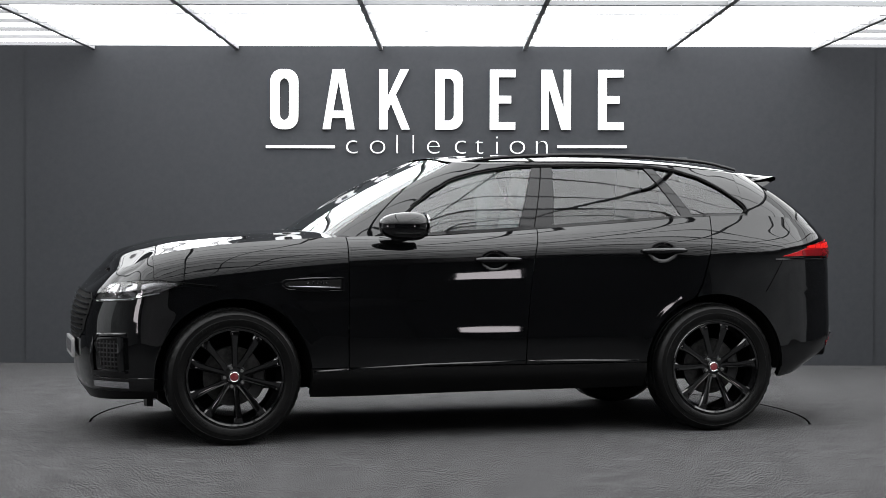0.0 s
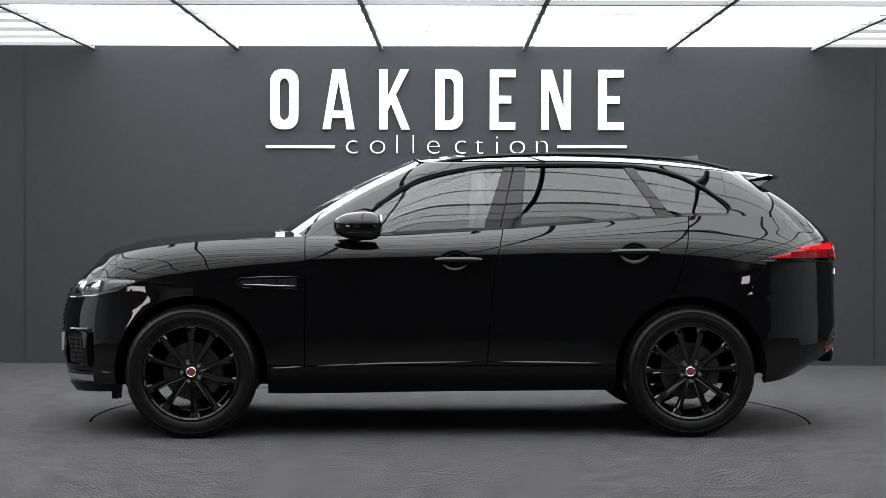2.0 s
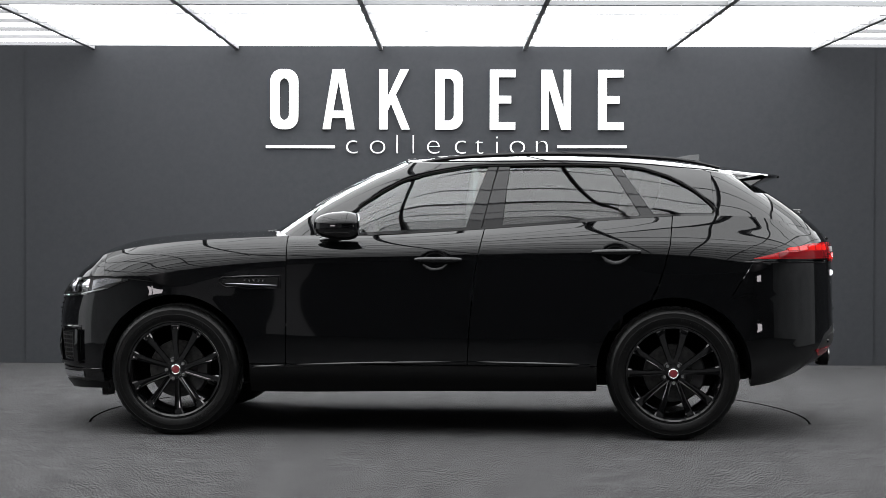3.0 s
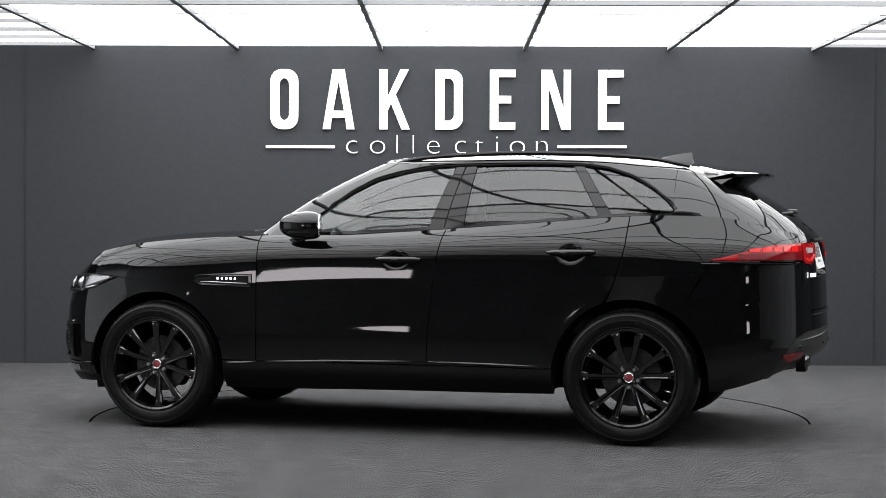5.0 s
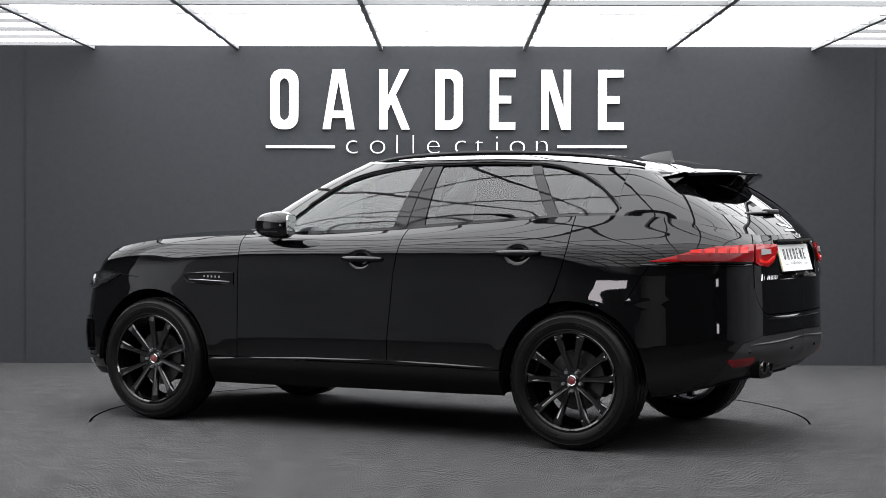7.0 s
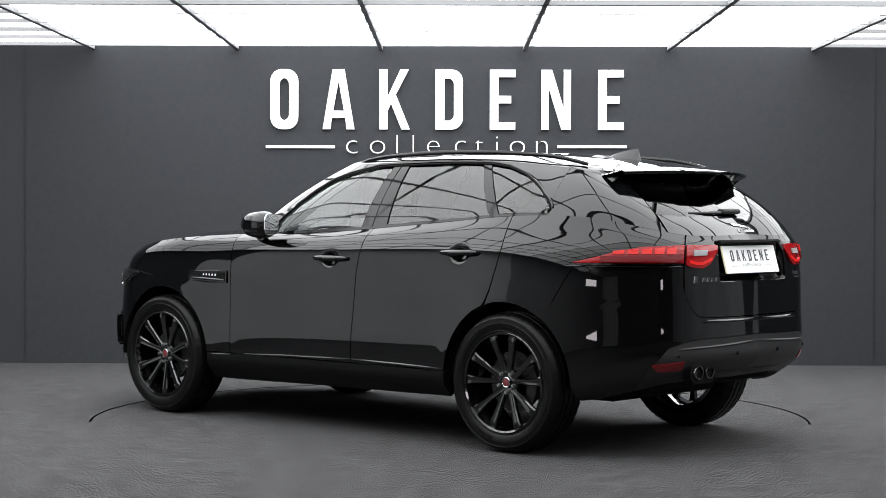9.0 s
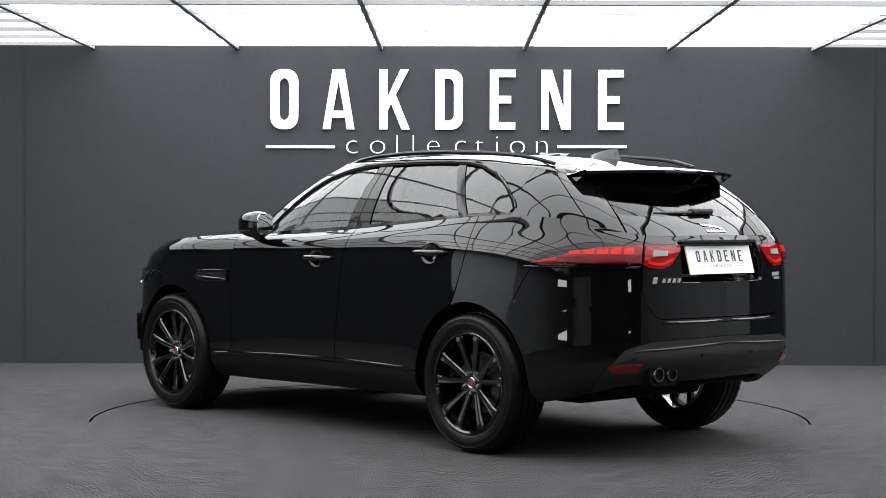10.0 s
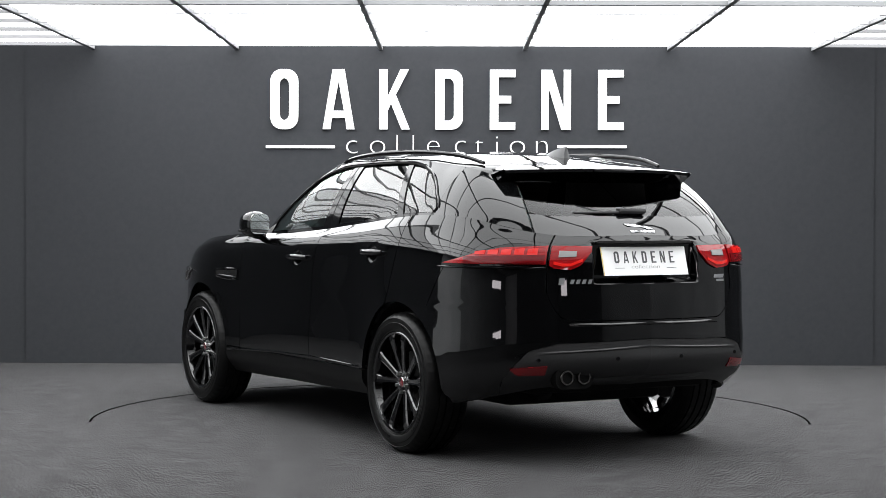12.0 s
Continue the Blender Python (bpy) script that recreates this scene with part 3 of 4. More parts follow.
# front bumper: nose and corners in front of the wheel
def nose_at(i, j):
    f = i / 34
    z = 0.6
    for _ in range(4):
        u1 = LOW.u_at(AXLE + math.sqrt(max(0.0, ARCH ** 2 - max(0, z - WHEEL_Z) ** 2)) if z < 0.81 else AXLE + 0.13, z)
        u = u1 * f ** 0.9
        r = LOW.row(u)
        z0 = float(r[2][0])
        z1 = min(float(r[2][-1]), 0.815) - 0.002
        if u > 2.6:
            z1 = float(np.interp(u, [2.6, 3.9, 5], [0.815, 0.85, 0.90])) - 0.002
        z = z0 + (z1 - z0) * j / 28
    return LOW.uz(u, z)


both("front_bumper", 34, 28, nose_at, PAINT, flange=0.03)


# between bumper and bonnet: grille header and the wing's front corner
def brow_at(i, j):
    f = i / 26
    z = 0.9
    for _ in range(4):
        u1 = LOW.u_at(FRONT_END + 0.0005, max(z, 0.85)) 
        u = u1 * f
        r = LOW.row(u)
        z0 = min(float(r[2][-1]) - 0.02, 0.817)
        if u > 2.6:
            z0 = float(np.interp(u, [2.6, 3.9, 5], [0.817, 0.852, 0.90]))
        z = z0 + (float(r[2][-1]) - z0) * j / 10
    return LOW.uz(u, z)


both("nose_panel", 26, 10, brow_at, PAINT)


# sills
def sill_at(i, j):
    x = (AXLE - ARCH + 0.0) + (-2 * (AXLE - ARCH)) * i / 30
    u = LOW.u_at(x, 0.36)
    z0 = float(LOW.row(u)[2][0])
    return LOW.uz(u, z0 + (SILL - 0.003 - z0) * j / 10)


both("sill", 30, 10, sill_at, SILL_BLACK, "satin black sill", flange=0.04)


# bonnet
def bonnet_at(i, j):
    s, w = i / 36, j / 16
    u1 = LOW.u_at(0.77, 1.15)
    e = LOW.uv(u1 * s ** 0.8, 1.0)
    cx = 2.07 + (0.98 - 2.07) * s ** 1.25
    c = Vector((cx, 0, float(np.interp(cx, [0.9, 0.98, 1.31, 1.66, 1.90, 2.01, 2.07], [1.197, 1.190, 1.176, 1.143, 1.089, 1.036, 0.950]))))
    p = e.lerp(c, w)
    k = 1 - (1 - w) ** 2.2
    p.z = e.z + (c.z - e.z) * k + 0.008 * math.exp(-((w - 0.36) / 0.15) ** 2) * min(1, s * 3)
    return p


both("bonnet", 36, 16, bonnet_at, PAINT, flange=0.015)


# roof
def roof_at(i, j):
    s, w = i / 40, (j / 14) ** 1.5
    e = GLASSHOUSE.uv(10 * s, 1.0)
    cx = 0.155 + (-1.94 - 0.155) * float(np.interp(e.x, [-1.94, 0.155], [1, 0]))
    c = Vector((cx, 0, float(spline([-2.05, -1.7, -1.3, -0.9, -0.5, -0.1, 0.16], [1.51, 1.588, 1.637, 1.654, 1.657, 1.648, 1.625], cx))))
    p = e.lerp(c, w)
    p.z = e.z + (c.z - e.z) * (1 - (1 - w) ** 2.4) ** 0.72
    return p


both("roof", 40, 14, roof_at, PAINT, flange=0.0)

# glasshouse: columns slanting with height
def gx(bottom, top):
    return lambda v: bottom + (top - bottom) * v


def house(name, left, right, v0, v1, material, cols=14, rows=14, label="", inset=0.0, flange=0.012, low_u=None):
    """left, right: x by height fraction on the side, or a fixed u."""
    def at(i, j):
        f = i / cols
        v = 0.5
        for _ in range(2):
            ends = []
            for q in (left, right):
                if callable(q):
                    j0 = min(int(v * 69), 68)
                    col = GLASSHOUSE.p[0, :, j0]
                    ends.append(float(np.interp(-q(v), -col[25:], GLASSHOUSE.us[25:])))
                else:
                    ends.append(q)
            u = ends[0] + (ends[1] - ends[0]) * f
            a, b = (v0(f) if callable(v0) else v0), (v1(f) if callable(v1) else v1)
            v = a + (b - a) * j / rows
        return GLASSHOUSE.uv(u, v)
    return both(name, cols, rows, at, material, label, inset=inset, flange=flange)


U_WS = 2.0


def front_edge(v):
    """Front edge of the side glass: straight at the foot, then bent over into the roof line."""
    return float(spline([-0.2, 0.0, 0.2, 0.40, 0.60, 0.76, 0.87, 0.93, 1.02], [0.72, 0.60, 0.487, 0.375, 0.245, 0.110, -0.060, -0.230, -0.50], v))


house("windscreen", 0.0, U_WS, 0.02, 0.985, CLEAR, 16, 16, inset=0.004)
house("screen_pillar", U_WS + 0.02, lambda v: front_edge(min(v, 0.93)) + 0.006, 0.0, 1.0, PAINT, 10, 26)
house("front_side_window", front_edge, gx(-0.235, -0.375), 0.045, 0.93, CLEAR, 16, 26, inset=0.006)
house("door_pillar", gx(-0.237, -0.377), gx(-0.333, -0.428), 0.0, 0.955, TRIM, 4, 14)
house("door_pillar", gx(-0.337, -0.432), gx(-0.452, -0.497), 0.0, 0.955, TRIM, 4, 14)
house("rear_side_window", gx(-0.454, -0.499), gx(-1.255, -1.055), 0.045, 0.93, PRIVACY, 16, 14, inset=0.006)
house("quarter_divider", gx(-1.257, -1.057), gx(-1.332, -1.115), 0.0, 0.955, TRIM, 3, 14)


def quarter_top(f):
    return float(np.interp(f, [0, 0.25, 0.5, 0.72, 0.88, 1.0], [0.93, 0.88, 0.74, 0.52, 0.32, 0.16]))


house("quarter_window", gx(-1.334, -1.117), gx(-1.665, -1.66), 0.055, quarter_top, PRIVACY, 14, 12, inset=0.006)
house("window_rail", gx(-0.22, -0.22), gx(-1.12, -1.12), 0.933, 1.0, TRIM, 24, 2, "gloss black rail over the side windows")
house("belt_moulding", gx(0.58, 0.08), gx(-1.67, -1.67), 0.0, 0.042, TRIM, 30, 2, "gloss black strip under the side windows")
house("rear_pillar", gx(-1.334, -1.117), gx(-1.667, -1.662), lambda f: quarter_top(f) + 0.012, 1.0, PAINT, 14, 10)
house("rear_pillar", gx(-1.668, -1.664), 8.35, 0.0, 1.0, PAINT, 16, 18)
house("rear_window", 8.4, 10.0, 0.325, 0.97, REAR_GLASS, 14, 12, inset=0.004)
house("tailgate_upper", 8.4, 10.0, 0.0, 0.315, PAINT, 14, 8)


# ---- wheels ----
def build_wheel(side):
    wheel = new("wheel")
    wheel.parent = car
    wheel["label"] = "black ten-spoke alloy wheel with road tyre"
    R = WHEEL_Z
    b = bmesh.new()
    lathe(b, [(0.262, 0.095), (0.272, 0.115), (0.279, 0.122), (0.284, 0.121), (0.292, 0.1275), (0.322, 0.129), (0.324, 0.1265), (0.345, 0.1245), (0.347, 0.127), (0.355, 0.121), (0.368, 0.108), (0.376, 0.09), (R - 0.002, 0.072), (R - 0.009, 0.070), (R - 0.009, 0.062), (R, 0.060), (R, 0.030), (R - 0.009, 0.028), (R - 0.009, 0.020), (R, 0.018), (R, -0.018), (R - 0.009, -0.020), (R - 0.009, -0.028), (R, -0.030), (R, -0.060), (R - 0.009, -0.062), (R - 0.009, -0.070), (R - 0.002, -0.072), (0.376, -0.09),
              (0.352, -0.122), (0.30, -0.128), (0.262, -0.10), (0.255, -0.05), (0.255, 0.05), (0.262, 0.095)], 144)
    # cuts across the tread's shoulders and ribs
    for v in b.verts:
        r = math.hypot(v.co.x, v.co.z)
        k = round(math.atan2(v.co.z, v.co.x) / math.tau * 144) % 144
        if r > 0.362 and abs(v.co.y) > 0.075 and k % 3 == 0:
            v.co.x *= 1 - 0.0035 / r
            v.co.z *= 1 - 0.0035 / r
        elif r > R - 0.003 and abs(v.co.y) > 0.025 and k % 4 == 0:
            v.co.x *= 1 - 0.004 / r
            v.co.z *= 1 - 0.004 / r
    bmesh.ops.recalc_face_normals(b, faces=b.faces)
    part("tyre", b, RUBBER, wheel, "black road tyre with tread grooves")
    for a0, a1 in ((20, 62), (100, 128), (200, 240), (285, 310)):
        b = bmesh.new()
        for q in range(int((a1 - a0) / 4.6)):
            a = radians(a0 + 4.6 * q)
            ring = []
            for r, da in ((0.301, 0), (0.301, 0.045), (0.316, 0.045), (0.316, 0)):
                ring.append(b.verts.new((r * math.cos(a + da), 0.1302, r * math.sin(a + da))))
            b.faces.new(ring)
        bmesh.ops.recalc_face_normals(b, faces=b.faces)
        ex = bmesh.ops.extrude_face_region(b, geom=list(b.faces))
        bmesh.ops.translate(b, vec=(0, -0.003, 0), verts=[v for v in ex["geom"] if isinstance(v, bmesh.types.BMVert)])
        bmesh.ops.recalc_face_normals(b, faces=b.faces)
        tagged(part("sidewall_mark", b, RUBBER, wheel, "raised plain marks on the sidewall", smooth=False), kind="stuff")
    b = bmesh.new()
    lathe(b, [(0.268, 0.118), (0.262, 0.124), (0.252, 0.12), (0.246, 0.10), (0.232, 0.06), (0.225, -0.06), (0.24, -0.11), (0.262, -0.11), (0.268, -0.10), (0.26, 0.0), (0.268, 0.118)], 64)
    bmesh.ops.recalc_face_normals(b, faces=b.faces)
    for v in b.verts:
        v.co.x, v.co.z = v.co.x * 1.035, v.co.z * 1.035
    part("rim", b, RIM, wheel)
    for k in range(10):
        # spokes stand in pairs
        a = k // 2 * 72 + (-15.5 if k % 2 == 0 else 15.5) + 90
        b = bmesh.new()
        sec = []
        for r, wd, y, off in ((0.045, 0.018, 0.083, 0.35), (0.09, 0.016, 0.092, 0.12), (0.16, 0.0175, 0.104, 0.0), (0.220, 0.022, 0.114, 0.0), (0.242, 0.027, 0.117, 0.0), (0.262, 0.029, 0.112, 0.0)):
            aa = radians(a * 1.0) - radians(15.5 if k % 2 else -15.5) * off
            c, s = math.cos(aa), math.sin(aa)
            ring = []
            for t, h in ((-0.8, -0.03), (-1, -0.006), (-0.72, 0.0015), (0.0, -0.0015), (0.72, 0.0015), (1, -0.006), (0.8, -0.03)):
                ring.append(b.verts.new((c * r - s * wd * t, y + h, s * r + c * wd * t)))
            sec.append(ring)
        for r0, r1 in zip(sec, sec[1:]):
            for q in range(7):
                b.faces.new((r0[q], r0[(q + 1) % 7], r1[(q + 1) % 7], r1[q]))
        bmesh.ops.recalc_face_normals(b, faces=b.faces)
        part("spoke", b, RIM, wheel)
    b = bmesh.new()
    lathe(b, [(0.0001, 0.075), (0.03, 0.078), (0.055, 0.086), (0.072, 0.08), (0.078, 0.06), (0.07, 0.0)], 40)
    bmesh.ops.recalc_face_normals(b, faces=b.faces)
    part("hub", b, RIM, wheel)
    b = bmesh.new()
    lathe(b, [(0.0001, 0.0935), (0.017, 0.093), (0.0235, 0.091), (0.024, 0.08)], 28)
    bmesh.ops.recalc_face_normals(b, faces=b.faces)
    part("centre_cap", b, RED_CAP, wheel, "red centre cap with chrome edge")
    b = bmesh.new()
    lathe(b, [(0.0235, 0.0935), (0.026, 0.0945), (0.0285, 0.0925), (0.0285, 0.08)], 28)
    bmesh.ops.recalc_face_normals(b, faces=b.faces)
    part("cap_ring", b, CHROME, wheel)
    for k in range(5):
        a = radians(k * 72 + 54)
        b = bmesh.new()
        bmesh.ops.create_cone(b, segments=6, radius1=0.0105, radius2=0.0085, depth=0.02, cap_ends=True)
        bmesh.ops.rotate(b, cent=(0, 0, 0), matrix=Matrix.Rotation(radians(-90), 3, "X"), verts=b.verts)
        bmesh.ops.translate(b, vec=(0.054 * math.cos(a), 0.092, 0.054 * math.sin(a)), verts=b.verts)
        part("wheel_nut", b, NUT, wheel, smooth=False)
    b = bmesh.new()
    lathe(b, [(0.06, 0.02), (0.165, 0.02), (0.168, 0.01), (0.165, -0.005), (0.06, -0.005)], 48)
    bmesh.ops.recalc_face_normals(b, faces=b.faces)
    part("brake_disc", b, STEEL, wheel, "grey steel brake disc")
    b = bmesh.new()
    sec = []
    for k in range(9):
        a = radians(150 + 60 * k / 8) if side > 0 else radians(-30 + 60 * k / 8)
        sec.append([b.verts.new((r * math.cos(a), y, r * math.sin(a))) for r, y in ((0.115, 0.045), (0.175, 0.045), (0.185, 0.03), (0.185, -0.03), (0.115, -0.03))])
    for r0, r1 in zip(sec, sec[1:]):
        for q in range(5):
            b.faces.new((r0[q], r0[(q + 1) % 5], r1[(q + 1) % 5], r1[q]))
    b.faces.new(sec[0]), b.faces.new(list(reversed(sec[-1])))
    bmesh.ops.recalc_face_normals(b, faces=b.faces)
    part("brake_caliper", b, PLASTIC, wheel)
    return wheel


first = build_wheel(1)
first.matrix_basis = pose(AXLE, 0.82, WHEEL_Z, 0, -15.5, 0)
wheels = [first]
for x, y, turn, lean in ((-AXLE, 0.826, 0, 2), (AXLE, -0.82, 180, 20), (-AXLE, -0.826, 180, -14)):
    wheels.append(copy_thing(first, pose(x, y, WHEEL_Z, 0, lean, turn)))

# wheel wells and underbody
for x in (AXLE, -AXLE):
    for s in (1, -1):
        b = bmesh.new()
        prev = None
        for k in range(25):
            a = radians(-3 + 186 * k / 24)
            c = Vector((x + (ARCH + 0.004) * math.cos(a), 0, WHEEL_Z + (ARCH + 0.004) * math.sin(a)))
            cur = [b.verts.new((c.x, s * y, c.z)) for y in (0.50, 0.905)]
            hub = [b.verts.new((x, s * 0.50, WHEEL_Z + 0.1))]
            if prev:
                b.faces.new((prev[0], cur[0], cur[1], prev[1]))
                b.faces.new((prev[0], cur[0], hub[0]))
            prev = cur
        part("wheel_well", b, SEAL, car, "black wheel arch liner")
b = bmesh.new()
box(b, -1.85, 2.0, -0.50, 0.50, 0.27, 0.62, 0.03)
box(b, -AXLE + ARCH + 0.03, AXLE - ARCH - 0.03, -0.835, 0.835, 0.276, 0.40, 0.02)
box(b, -AXLE + ARCH + 0.04, AXLE - ARCH - 0.04, -0.70, 0.70, 0.39, 0.58, 0.02)
part("underbody", b, SEAL, car, "matt black underbody")


# ---- the car: lamps, trim and fittings ----
def skin(u, z, off=0.0):
    """A point on the lower body, off metres proud of it."""
    return LOW.uz(u, z) + LOW.normal(u, LOW.v_at(u, z)) * off


def overlay(name, u0, u1, low, high, material, cols=16, rows=6, proud=0.004, label="", parent=None, sides=(False, True), crown=0.0):
    """A fitting that lies on the skin between two edges low(f) and high(f), f from 0 to 1 along it."""
    grid = []
    for i in range(cols + 1):
        f = i / cols
        a, b = low(f), high(f)
        u = u0 + (u1 - u0) * f
        grid.append([skin(u, a + (b - a) * j / rows, proud + crown * math.sin(math.pi * j / rows) * math.sin(math.pi * min(1, max(0, f)))) for j in range(rows + 1)])
    return [part(name, panel(cols, rows, None, flange=proud + 0.008, mirror=m, grid=grid), material, parent[k] if parent else car, label) for k, m in enumerate(sides)]


def u_by_y(y, z):
    """u on the tail where the surface is y metres from the middle, at that height."""
    us = LOW.us[-150:]
    ys = [-LOW.uz(u, z).y for u in us]
    return float(np.interp(-y, ys, us))


def lerp(*knots):
    xs, ys = [k[0] for k in knots], [k[1] for k in knots]
    return lambda f: float(np.interp(f, xs, ys))


def ball(b, c, r, squash=(1, 1, 1), seg=16):
    vs = bmesh.ops.create_uvsphere(b, u_segments=seg, v_segments=seg // 2, radius=r)["verts"]
    bmesh.ops.scale(b, vec=squash, verts=vs)
    bmesh.ops.translate(b, vec=c, verts=vs)
    return vs


def flipped(b, m):
    if m:
        for v in b.verts:
            v.co.y = -v.co.y
        bmesh.ops.reverse_faces(b, faces=b.faces)
    return b


# tail lamps: a tapered piece on the wing and a piece on the tailgate
U_TIP = LOW.u_at(-1.885, 1.035)
lamps = overlay("tail_lamp", U_TIP, 12.065, lerp((0, 1.037), (1, 1.036)), lerp((0, 1.040), (0.32, 1.095), (0.55, 1.120), (1, 1.128)), RED_LENS, 26, 8, 0.010, "red wrap-round tail lamp", crown=0.0015)
overlay("lamp_band", U_TIP + 0.42, 12.03, lerp((0, 1.042), (1, 1.040)), lerp((0, 1.072), (1, 1.083)), DARK_RED, 22, 4, 0.0155, "darker red lower band", parent=lamps)
for k in range(5):
    f0 = 0.30 + 0.13 * k
    ua, ub = U_TIP + (12.05 - U_TIP) * f0, U_TIP + (12.05 - U_TIP) * (f0 + 0.10)
    top = lerp((0, 1.083), (1, 1.083))
    overlay("lamp_element", ua, ub, top, lerp((0, 1.098 + 0.004 * min(k, 3)), (1, 1.104 + 0.004 * min(k, 3))), LENS_RED_GLOW, 4, 2, 0.0155, "red lens element with an added glow", parent=lamps)
gate_lamps = overlay("tailgate_lamp", 12.13, 12.86, lerp((0, 1.030), (0.12, 1.016), (0.5, 1.008), (0.75, 1.030), (1, 1.098)), lerp((0, 1.128), (1, 1.126)), RED_LENS, 18, 8, 0.010, "red inner tail lamp", crown=0.0015)
overlay("reversing_lamp", 12.28, 12.58, lerp((0, 1.072), (1, 1.075)), lerp((0, 1.102), (1, 1.100)), principled("pale_lamp", (0.3, 0.3, 0.3), 0.3), 6, 3, 0.017, "pale reversing lamp", parent=gate_lamps)
overlay("lamp_ring", 12.20, 12.70, lerp((0, 1.036), (0.3, 1.026), (0.6, 1.026), (1, 1.05)), lerp((0, 1.050), (0.3, 1.040), (0.6, 1.040), (1, 1.064)), LENS_RED_GLOW, 10, 2, 0.0165, "red lens curve with an added glow", parent=gate_lamps)
overlay("lamp_ledge", U_TIP - 0.12, 12.05, lerp((0, 1.014), (1, 1.012)), lerp((0, 1.024), (1, 1.024)), PAINT, 22, 3, 0.002, crown=0.012)

# head lamps
U_HL = LOW.u_at(1.72, 0.90)
heads = overlay("head_lamp", 2.05, U_HL, lerp((0, 0.792), (0.55, 0.806), (0.8, 0.835), (1, 0.897)), lerp((0, 0.815), (0.2, 0.888), (0.5, 0.903), (0.85, 0.914), (1, 0.902)), PLASTIC, 24, 8, 0.003, "clear swept-back head lamp with chrome reflectors")
for f0, f1, a, b2 in ((0.14, 0.33, 0.815, 0.885), (0.37, 0.62, 0.818, 0.894)):
    overlay("reflector_bowl", 2.05 + (U_HL - 2.05) * f0, 2.05 + (U_HL - 2.05) * f1, lerp((0, a), (1, a + 0.006)), lerp((0, b2 - 0.012), (0.5, b2), (1, b2)), REFLECTOR, 10, 8, 0.006, "chrome reflector bowl", parent=heads, crown=0.012)
overlay("side_marker", 2.05 + (U_HL - 2.05) * 0.68, 2.05 + (U_HL - 2.05) * 0.96, lerp((0, 0.836), (1, 0.892)), lerp((0, 0.890), (0.4, 0.904), (1, 0.903)), REFLECTOR, 8, 4, 0.006, "pale side marker lens", parent=heads)
overlay("running_lamp", 2.05, 2.05 + (U_HL - 2.05) * 0.85, lerp((0, 0.795), (0.6, 0.809), (1, 0.845)), lerp((0, 0.800), (0.6, 0.814), (1, 0.851)), CHROME, 16, 2, 0.009, "chrome lower strip", parent=heads)
overlay("lens", 2.06, U_HL, lerp((0, 0.794), (0.55, 0.807), (0.8, 0.836), (1, 0.897)), lerp((0, 0.815), (0.2, 0.888), (0.5, 0.903), (0.85, 0.914), (1, 0.902)), LENS, 24, 8, 0.022, "clear polycarbonate lens", parent=heads)

overlay("bonnet_seam", 1.95, U_HL + 0.42, lerp((0, 0.822), (0.16, 0.889), (0.42, 0.906), (0.72, 0.916), (0.86, 0.903), (1, 0.886)), lerp((0, 0.828), (0.16, 0.896), (0.42, 0.912), (0.72, 0.921), (0.86, 0.907), (1, 0.889)), SEAL, 30, 2, 0.003, "dark shut line over the head lamp")

# grille with a mesh, intakes, trims and front plate
grille = overlay("grille", 0.0, 1.72, lerp((0, 0.565), (0.6, 0.575), (0.85, 0.63), (1, 0.72)), lerp((0, 0.835), (0.8, 0.835), (1, 0.80)), SEAL, 20, 10, 0.004, "black mesh grille")
for k in range(9):
    z = 0.595 + 0.029 * k
    u1 = 1.62 if 0.69 < z < 0.80 else 1.36
    overlay("grille_bar", 0.0, u1, lerp((0, z), (1, z)), lerp((0, z + 0.007), (1, z + 0.007)), TRIM, 14, 2, 0.012, parent=grille)
intake = overlay("bumper_intake", 2.12, 3.22, lerp((0, 0.555), (0.35, 0.432), (1, 0.415)), lerp((0, 0.568), (0.2, 0.588), (0.9, 0.60), (1, 0.575)), SEAL, 14, 8, 0.004, "black honeycomb bumper intake")
for k in range(6):
    z = 0.437 + 0.025 * k
    overlay("mesh_bar", 2.50 - 0.05 * k, 3.05, lerp((0, z), (1, z)), lerp((0, z + 0.006), (1, z + 0.006)), PLASTIC, 10, 2, 0.010, parent=intake)
for k in range(7):
    u = 2.28 + 0.12 * k
    foot = max(0.43, 0.545 - 0.10 * k)
    overlay("mesh_rib", u, u + 0.022, lerp((0, foot), (1, foot)), lerp((0, 0.582), (1, 0.582)), PLASTIC, 1, 6, 0.011, parent=intake)
overlay("intake_blade", 3.05, 3.24, lerp((0, 0.415), (1, 0.42)), lerp((0, 0.605), (1, 0.60)), PAINT, 4, 8, 0.03, crown=0.004)
overlay("intake_lip", 2.12, 3.24, lerp((0, 0.402), (1, 0.402)), lerp((0, 0.416), (1, 0.414)), PAINT, 12, 2, 0.022)
overlay("intake_surround", 1.98, 3.26, lerp((0, 0.545), (0.18, 0.597), (1, 0.606)), lerp((0, 0.558), (0.18, 0.622), (1, 0.628)), PAINT, 14, 3, 0.003, crown=0.014)
overlay("intake_surround", 1.96, 2.10, lerp((0, 0.40), (1, 0.40)), lerp((0, 0.555), (1, 0.60)), PAINT, 4, 8, 0.010, crown=0.010)
overlay("bumper_crease", 2.0, 4.0, lerp((0, 0.372), (1, 0.372)), lerp((0, 0.380), (1, 0.378)), PAINT, 16, 2, 0.003, crown=0.006)
overlay("bumper_trim", 2.0, 3.3, lerp((0, 0.322), (1, 0.322)), lerp((0, 0.356), (1, 0.356)), REFLECTOR, 14, 3, 0.006, "satin silver lower bumper strip")
